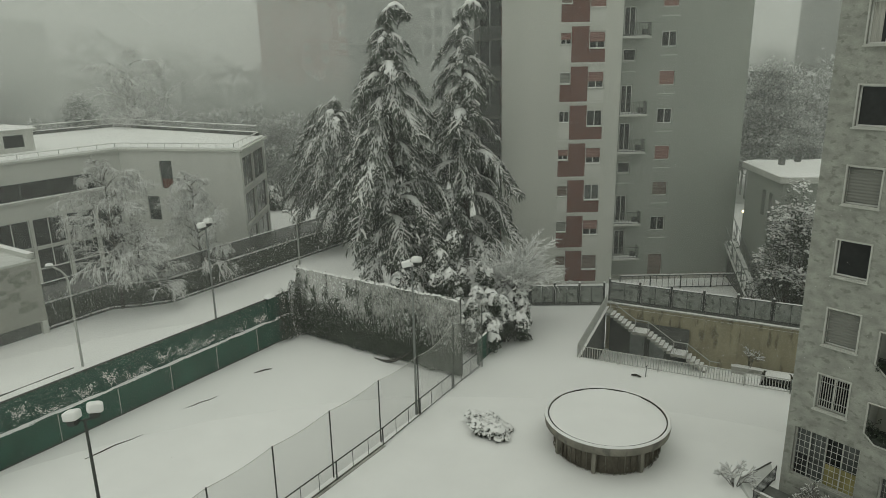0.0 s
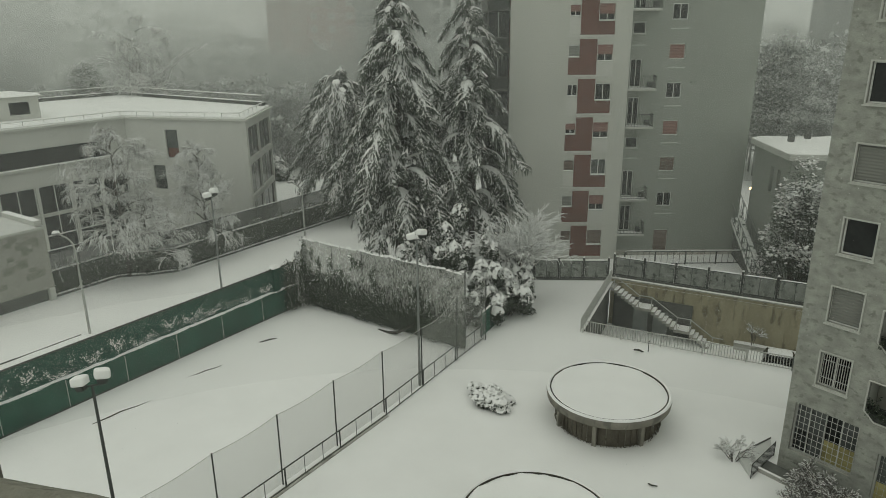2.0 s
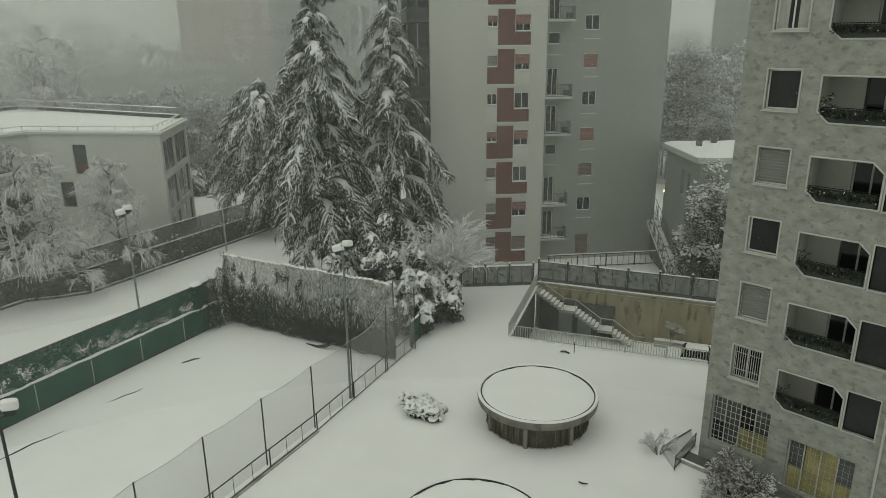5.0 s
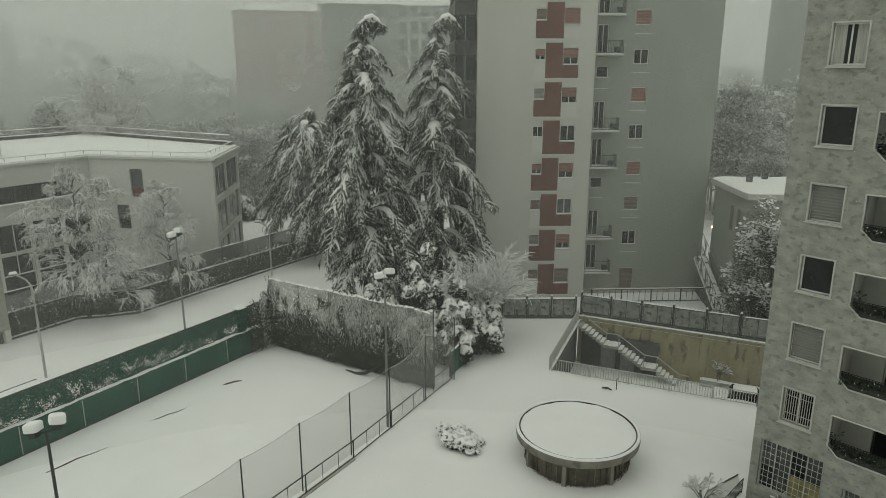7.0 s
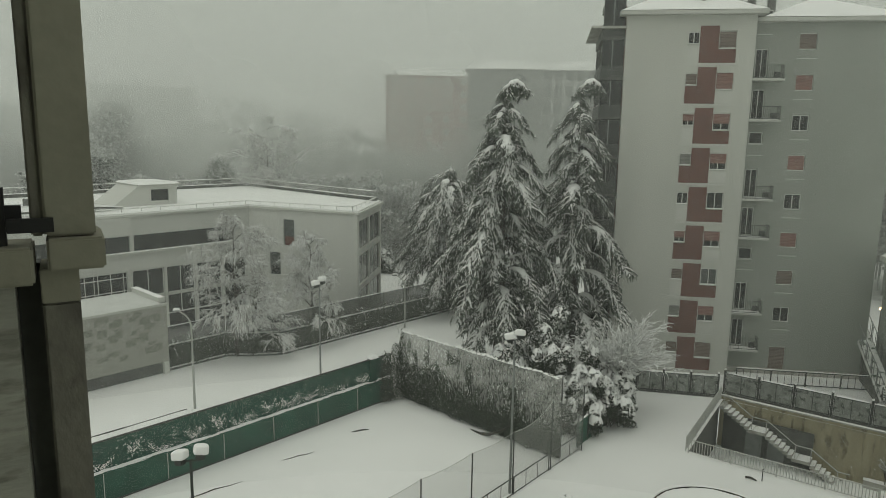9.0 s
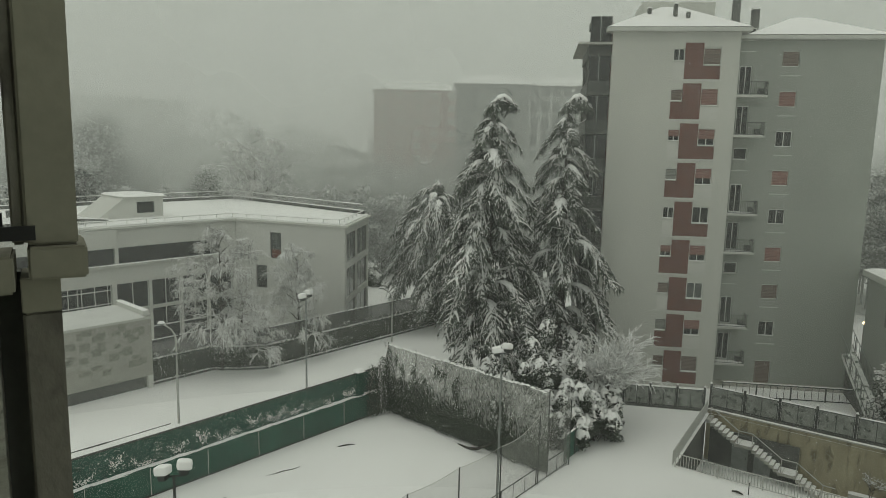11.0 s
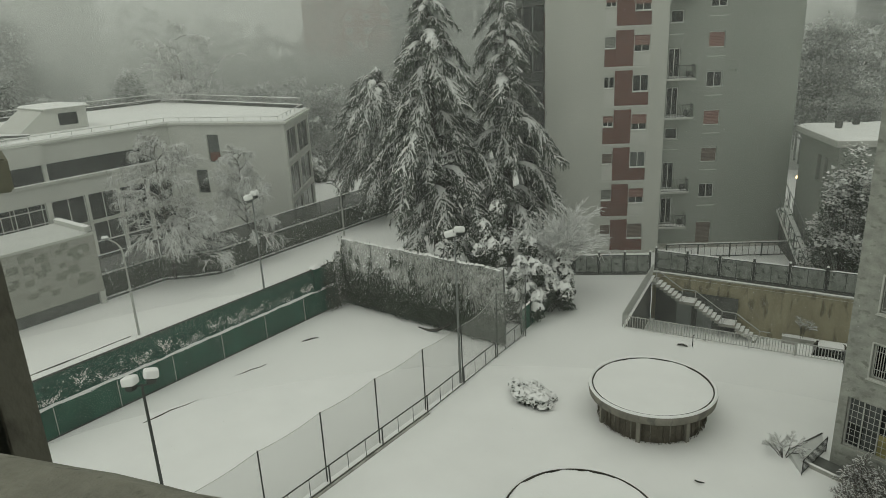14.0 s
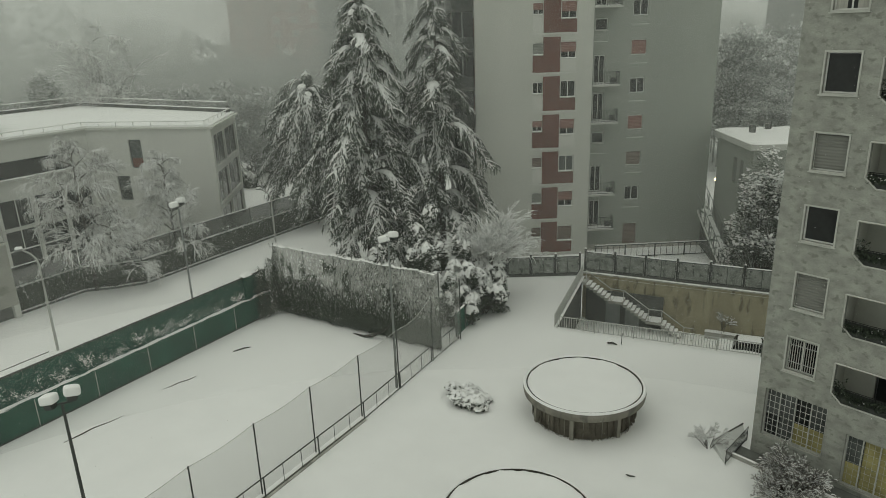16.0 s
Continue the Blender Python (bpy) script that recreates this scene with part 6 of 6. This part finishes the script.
# ---- distance ----
birch(-81.0, 52.3, 21.6, 6.5, 71, "tall hazy tree with a frosted crown behind the roof", 22)
for i, (x, y, h, s) in enumerate(((-84.0, 55.2, 21.0, 3.4),)):
    twiggy(x, y, h, s * 1.3, 70 + i, "tall hazy tree with frosted branches", 6, "far trees", "bare_tree", 5, 0.2)
def puffs(g, c, h, slim, clumps, per, cone=0.0, leaf=1.0):
    """Leaf quads of one far crown, split into dark undersides and snowy tops."""
    d = g.normal(size=(clumps, 3))
    d = d / np.linalg.norm(d, axis=1)[:, None] * g.random((clumps, 1)) ** 0.35
    tall = 0.5 + 0.5 * d[:, 2:3]
    wide = 1 - cone * tall
    mid = c + np.concatenate((d[:, :2] * wide * h * slim, d[:, 2:3] * h * 0.36), axis=1) + (0, 0, h * 0.6)
    puff = g.normal(size=(clumps, per, 3)) * (h * 0.045, h * 0.045, h * 0.030)
    p = (mid[:, None, :] + puff).reshape(-1, 3)
    hi = (puff[:, :, 2] + g.normal(size=(clumps, per)) * h * 0.02 > 0.004 * h).reshape(-1)
    u = g.normal(size=p.shape) * 0.011 * h * leaf
    w = g.normal(size=p.shape) * 0.009 * h * leaf
    quad = np.stack((p - w, p + u, p + w, p - u), axis=1)
    return quad[~hi], quad[hi]


def quads(name, arrays, mat, parent):
    v = np.concatenate(arrays).reshape(-1, 3)
    n = len(v)
    return tagged(raw(name, v.tolist(), np.arange(n).reshape(-1, 4).tolist(), mat, parent), kind="stuff")


def far_conifer(x, y, h, slim, seed, label, tone, cone=0.65):
    g = np.random.default_rng(seed)
    t = thing("conifer_tree", pose(x, y, 0), label, "tree", "far trees")
    part("trunk", rod(bmesh.new(), (0, 0, -0.1), (0, 0, h * 0.9), h * 0.02, 0.05, 7), BARK, t)
    dark, white = puffs(g, np.zeros(3), h, slim, 90, 260, cone, 0.45)
    quads("crown", [dark], tone, t)
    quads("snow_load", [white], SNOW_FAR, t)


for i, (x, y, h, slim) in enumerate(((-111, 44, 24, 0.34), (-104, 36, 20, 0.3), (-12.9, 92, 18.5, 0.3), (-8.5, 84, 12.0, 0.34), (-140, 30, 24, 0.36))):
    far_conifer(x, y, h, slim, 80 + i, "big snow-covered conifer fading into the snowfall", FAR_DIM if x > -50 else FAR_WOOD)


for i, (x, y, h) in enumerate(((-90.5, 34.0, 15.8), (-86, 26.5, 15.6), (-90, 28, 16.2), (-85.6, 47.7, 14.9))):
    far_conifer(x, y, h + 0.8, 0.17, 90 + i, "small dark conifer showing above the flat roof", DUSK_GREEN, 0.8)


def woodland(name, r0, r1, a0, a1, count, h0, h1, seed, label, tone=None, clumps=34, per=26):
    """A belt of far trees that nobody could count: crowns of many soft clumps."""
    g = np.random.default_rng(seed)
    boxes = {"dark": [], "white": []}
    for k in range(count):
        a, r, h = radians(g.uniform(a0, a1)), g.uniform(r0, r1), g.uniform(h0, h1)
        c = np.array((-r * math.sin(a), r * math.cos(a), 0.0))
        dark, white = puffs(g, c, h, g.uniform(0.2, 0.36), clumps, per)
        boxes["dark"].append(dark)
        boxes["white"].append(white)
        stem = np.array([[c + (-0.12, 0, 0), c + (0.12, 0, 0), c + (0.06, 0, h * 0.85), c + (-0.06, 0, h * 0.85)]])
        boxes["dark"].append(stem)
    t = thing(name, pose(0, 0, 0), label, "woodland", kind="stuff")
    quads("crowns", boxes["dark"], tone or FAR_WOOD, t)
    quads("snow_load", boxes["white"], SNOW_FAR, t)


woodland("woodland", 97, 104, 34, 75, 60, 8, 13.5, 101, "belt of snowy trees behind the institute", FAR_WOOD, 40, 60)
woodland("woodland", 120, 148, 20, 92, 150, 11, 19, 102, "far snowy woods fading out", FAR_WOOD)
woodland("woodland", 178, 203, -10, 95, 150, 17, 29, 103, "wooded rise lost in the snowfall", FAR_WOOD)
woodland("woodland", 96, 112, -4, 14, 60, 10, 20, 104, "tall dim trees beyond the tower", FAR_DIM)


def far_block(name, x, y, turn, w, d, h, mat, label, floors, cols, pale, tall=1.5, rim=0.22, half=0.8):
    b = thing(name, pose(x, y, 0, 0, 0, turn), label, "building", "far buildings")
    holes = []
    for f in range(floors):
        z = h - 3.0 * (f + 1) + 0.9
        for c in range(cols):
            xx = w * (c + 0.5) / cols
            holes.append((xx - half, xx + half, z, z + tall))
    part("wall_front", pierced(0, w, 0, h, 0, 0.3, holes), mat, b)
    part("wall_side", block(0, 0.3, 0.3, d, 0, h), mat, b)
    part("wall_side", block(w - 0.3, w, 0.3, d, 0, h), mat, b)
    part("core", block(0.35, w - 0.35, 0.6, d, 0, h - 0.1), GLASS_GREY, b)
    for x0, x1, z0, z1 in holes:
        part("window", ring_frame(x0, x1, z0, z1, -0.05, 0.2, rim), pale, b)
    part("roof", hip(-0.8, w + 0.8, -0.8, d + 0.8, h, 2.0, 4.0), SNOW, b, "snowy roof")
    return b


far_block("far_tower", -85, 98.3, 38, 13.5, 14, 30.6, FAR_WALL, "dark far apartment tower behind the cedars", 8, 2, FAR_WALL)
fb = far_block("far_tower", -74.4, 106.6, 33, 16, 14, 30.4, FAR_WALL, "far tower face with pale window bays", 9, 8, WHITE_FRAME, 2.6, 0.17, 0.93)
far_block("far_block", -125.5, 114.6, 44, 21, 16, 32.4, FAR_RED, "reddish far apartment block lost in snowfall", 9, 5, TRIM_DULL, 1.5, 0.5)
far_block("far_tower", -14.5, 120, 5, 18, 14, 36, FAR_WALL, "dim far tower beyond the stone house", 11, 4, GREY_METAL)
far_block("far_block", -212, 62, 75, 45, 16, 31, FAR_WALL, "long far slab barely visible in the snow", 8, 9, FAR_WALL)

# house beyond the yellow wall, and the ramp between it and the tower
gh = thing("garden_house", pose(-10.0, 61.2, 0, 0, 0, -61), "grey house with a flat snowy roof and thick white eaves", "building")
part("wall_front", pierced(0, 7.0, 0, 9.75, 0, 0.3, [(3.6, 4.3, 6.6, 8.6), (5.0, 5.6, 6.6, 8.6)]), PLASTER_RIGHT, gh)
part("core", block(0.0, 7.0, 0.5, 10, 0, 9.55), ROOM, gh)
part("wall_side", block(7.0, 7.3, 0.0, 10, 0, 9.75), PLASTER_RIGHT, gh)
part("eaves", block(-0.4, 7.7, -0.4, 10.4, 9.75, 10.2, 0.02), TRIM, gh)
vs, fs = drift(-0.35, 7.65, -0.35, 10.3, 10.2, 0.18, 0.4, 2.0, 0.3)
raw("roof_snow", vs, fs, SNOW, gh, "thick snow on the flat roof", True)
for x, y in ((2.4, 1.4), (1.0, 3.2)):
    part("chimney", block(x, x + 0.4, y, y + 0.4, 10.2, 10.9, 0.02), CONCRETE_DARK, gh)
ramp = thing("ramp", pose(0, 0, 0), "concrete ramp with a metal railing beside the garden house", "ramp")
bm = bmesh.new()
a, b = Vector((-13.2, 67.9, 5.1)), Vector((-6.5, 52.6, 0.8))
sd = Vector((-0.9, -0.4, 0)) * 1.0
q = [a, b, b + sd, a + sd]
up4 = [bm.verts.new(p) for p in q]
dn4 = [bm.verts.new(p - UP * 0.35) for p in q]
bm.faces.new(up4)
bm.faces.new(dn4[::-1])
for k in range(4):
    bm.faces.new((up4[k], dn4[k], dn4[(k + 1) % 4], up4[(k + 1) % 4]))
bmesh.ops.recalc_face_normals(bm, faces=bm.faces)
part("slab", bm, SNOW_DIRTY, ramp, "sloping slab with patchy snow")
for o, off in ((sd, 0), (sd * 0, 0)):
    railing(ramp, [a + o, b + o], 1.25, 0.9, 0.02, GREY_METAL, rail=0.035, post=1.8)
# added dark fill that hides the bright ground below the ramp
bm = bmesh.new()
foot4 = [a, b, b + sd * 0.6, a + sd * 0.6]
up4 = [bm.verts.new(p - UP * 0.36) for p in foot4]
dn4 = [bm.verts.new((p.x, p.y, -0.05)) for p in foot4]
bm.faces.new(up4)
for k in range(4):
    bm.faces.new((up4[k], dn4[k], dn4[(k + 1) % 4], up4[(k + 1) % 4]))
bmesh.ops.recalc_face_normals(bm, faces=bm.faces)
part("ramp_fill", bm, CONCRETE_DARK, ramp, "added dark fill under the ramp")

# ---- small things in the courtyard ----
hatch = thing("stairwell", pose(0, 0, 0), "snow-covered cellar stairwell with a short railing at the house wall", "stairwell")
bm = bmesh.new()
quad = [(-3.95, 29.9, 0.28), (-3.2, 28.75, 0.1), (-2.68, 31.15, 0.12), (-2.95, 32.05, 0.3)]
hi4 = [bm.verts.new(c) for c in quad]
lo4 = [bm.verts.new((c[0], c[1], -0.05)) for c in quad]
bm.faces.new(hi4)
for k in range(4):
    bm.faces.new((lo4[k], lo4[(k + 1) % 4], hi4[(k + 1) % 4], hi4[k]))
bmesh.ops.recalc_face_normals(bm, faces=bm.faces)
part("sloping_cover", bm, GREY_SNOW, hatch, "sloping cover under greyer snow")
part("cover_edge", rod(bmesh.new(), (-3.95, 29.9, 0.3), (-2.95, 32.05, 0.32), 0.035, n=6), CONCRETE_DARK, hatch, "dark upper edge")
railing(hatch, [(-3.17, 28.7, 0.0), (-2.62, 31.1, 0.0)], 0.75, 0.13, 0.012, BLACK_IRON, rail=0.015, post=2.0)
well = thing("light_well", pose(-2.37, 30.4, 0, 0, 0, -18), "light well by the stone house, its dark depth painted on a shallow floor", "light well")
# no hole in the ground: the well's shaded depth is this dark floor
part("floor", block(-0.6, 6.0, -1.0, -0.02, -0.02, 0.03), CONCRETE_DARK, well)
part("kerb", block(-0.72, 6.0, -1.12, -1.0, -0.02, 0.2, 0.01), CONCRETE, well)
snow_cap(well, -0.72, 6.0, -1.14, -0.99, 0.2, 0.06, 0.2)


def litter(x, y, pts, r, label, name="snow_mark"):
    t = thing(name, pose(x, y, 0.1), label, "branch", "debris in the snow")
    bm = bmesh.new()
    tube(bm, [Vector(p) for p in pts], [r * (1 - 0.7 * abs(i / (len(pts) - 1) - 0.4)) for i in range(len(pts))], 6)
    part("stem", bm, SOIL, t)
    return t


litter(-31.65, 26.75, [(-0.25, -0.5, 0.0), (-0.05, -0.1, 0.03), (0.05, 0.15, 0.05), (0.25, 0.5, 0.0)], 0.055, "dark leafy scrap lying in the court snow")
# two cracks in the court snow, modelled as thin dark stems
litter(-31.6, 21.85, [(-0.3, -1.2, 0.0), (-0.05, -0.4, 0.02), (-0.02, 0.1, 0.02), (0.2, 0.6, 0.02), (0.2, 1.1, 0.0)], 0.027, "thin dark line standing in for a snow crack")
litter(-31.6, 16.6, [(-0.1, -1.5, 0.0), (0.0, -0.6, 0.02), (0.0, 0.0, 0.02), (0.25, 0.8, 0.02), (0.3, 1.5, 0.0)], 0.03, "thin dark line standing in for a snow crack")
litter(-6.55, 25.75, [(-0.25, 0.1, -0.05), (-0.05, 0.0, 0.0), (0.15, 0.1, -0.02)], 0.04, "small dark clod poking through the snow", "stone")
litter(-11.4, 38.2, [(-0.3, 0.0, -0.03), (0.0, 0.02, 0.02), (0.3, 0.0, -0.03)], 0.07, "dark drain cover showing through snow", "drain_cover")
hoop = thing("bollard", pose(-10.9, 38.5, 0), "thin bent metal hoop standing in the snow", "bollard")
part("hoop", tube(bmesh.new(), [(0, 0, 0), (0, 0, 0.7), (0.06, 0, 0.76)], [0.03, 0.03, 0.025], 6), DARK_FRAME, hoop)

# snow-covered car in the sunken yard
car = thing("parked_car", pose(-4.63, 47.51, -3.58, 0, 0, 8), "parked grey car buried under snow in the sunken yard", "car")
bm = block(-2.0, 2.0, -0.85, 0.85, 0.3, 0.85, 0.18)
part("body", bm, CAR_PAINT, car, "", True)
bm = bmesh.new()
box(bm, -1.1, 1.2, -0.75, 0.75, 0.85, 1.42)
for v in bm.verts:
    if v.co.z > 1.2:
        v.co.x *= 0.72
        v.co.y *= 0.84
part("cabin", bm, GLASS, car)
for x in (-1.25, 1.25):
    for y in (-0.8, 0.8):
        w = part("wheel", rod(bmesh.new(), (x, y - 0.1, 0.32), (x, y + 0.1, 0.32), 0.32, n=18), RUBBER, car)
        part("rim", rod(bmesh.new(), (x, y - 0.11, 0.32), (x, y + 0.11, 0.32), 0.19, n=12), GREY_METAL, w)
vs, fs = drift(-2.04, 2.04, -0.92, 0.92, 0.42, 0.56, 0.12, 1.0, 0.22)
raw("snow_cap", [(x, y, z + (0.58 * max(0, min(1, (1.15 - abs(x - 0.05)) * 2.2)) * max(0, min(1, (0.66 - abs(y)) * 6)))) for x, y, z in vs], fs, SNOW, car, "thick rounded snow over the car", True)
bench = thing("low_wall", pose(-7.9, 49.6, -3.6, 0, 0, 6), "low snow-topped planter wall in the sunken yard", "wall")
part("body", block(0, 6.5, 0, 0.4, 0, 0.55, 0.02), CONCRETE, bench)
snow_cap(bench, -0.02, 6.5, -0.03, 0.43, 0.55, 0.12, 0.2)

# ---- the viewer's own house: ledge, facade and the neighbouring loggia column ----
own = thing("own_house", pose(0, 0, 0, 0, 0, 18), "viewer's own house front with a broad dirty cement ledge", "building")
part("wall_front", pierced(-9, 6, 0, 27, -0.65, -0.3, [(-1.4, 1.4, 18.3, 20.7)]), PILLAR, own)
bm = bmesh.new()
nx = 60
vs, fs = [], []
for i in range(nx + 1):
    x = -1.75 + 3.6 * i / nx
    wob = 0.012 * noise.noise((x * 2.5, 0, 0)) + 0.006 * noise.noise((x * 9, 3, 0))
    prof = [(-0.6, 18.28), (-0.6, 18.5), (0.43 + wob, 18.5 + wob * 0.4), (0.507 + wob, 18.496), (0.54 + wob, 18.474), (0.547 + wob, 18.28)]
    vs += [(x, a, b) for a, b in prof]
c = 6
for i in range(nx):
    for j in range(c - 1):
        p = i * c + j
        fs.append((p, p + 1, p + c + 1, p + c))
raw("window_ledge", vs, fs, LEDGE, own, "speckled grey-beige cement ledge", True)
part("room_back", block(-2, 2, -4.0, -3.9, 17.5, 21), ROOM, own)
part("room_floor", block(-2, 2, -3.9, -0.66, 17.4, 17.5), ROOM, own)
col = thing("loggia_column", pose(-4 * math.sin(radians(71.85)), 4 * math.cos(radians(71.85)), 0, 0, 0, 71.85), "beige plastered column of the neighbouring loggia with black railing", "column")
part("upper_shaft", block(-0.105, 0.128, -0.06, 0.3, 18.47, 22.5, 0.012), PILLAR, col)
# the upper shaft's shaded side, its shade put into a darker colour
part("upper_return", block(-0.165, -0.106, -0.02, 0.3, 18.47, 22.5, 0.01), STAIN_AND_SHADE, col)
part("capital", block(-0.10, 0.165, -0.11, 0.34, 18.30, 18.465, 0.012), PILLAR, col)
part("lower_shaft", block(-0.14, 0.035, -0.03, 0.3, 0.0, 18.12, 0.012), STAIN_AND_SHADE, col)
part("neck", block(-0.142, 0.037, -0.034, 0.3, 18.12, 18.3, 0.006), PILLAR, col, "plain plastered neck above the stains")
# shadow in the gap is put into this block's dark colour
part("recess", block(-0.255, -0.141, 0.18, 0.3, 0.0, 18.3), CONCRETE_DARK, col)
part("parapet", block(-2.2, -0.16, -0.14, 0.22, 18.24, 18.43, 0.012), PILLAR, col)
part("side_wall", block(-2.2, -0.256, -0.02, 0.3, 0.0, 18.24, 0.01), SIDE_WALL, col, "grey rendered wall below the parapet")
bm = bmesh.new()
box(bm, -2.2, -0.2, -0.02, 0.03, 18.50, 18.63)
box(bm, -0.26, -0.06, -0.1, -0.062, 18.5, 18.57)
box(bm, -0.36, -0.27, -0.03, 0.04, 18.43, 18.72)
box(bm, -2.2, -0.3, -0.03, 0.02, 18.66, 18.70)
part("railing", bm, BLACK_IRON, col, "black iron rail and bracket")
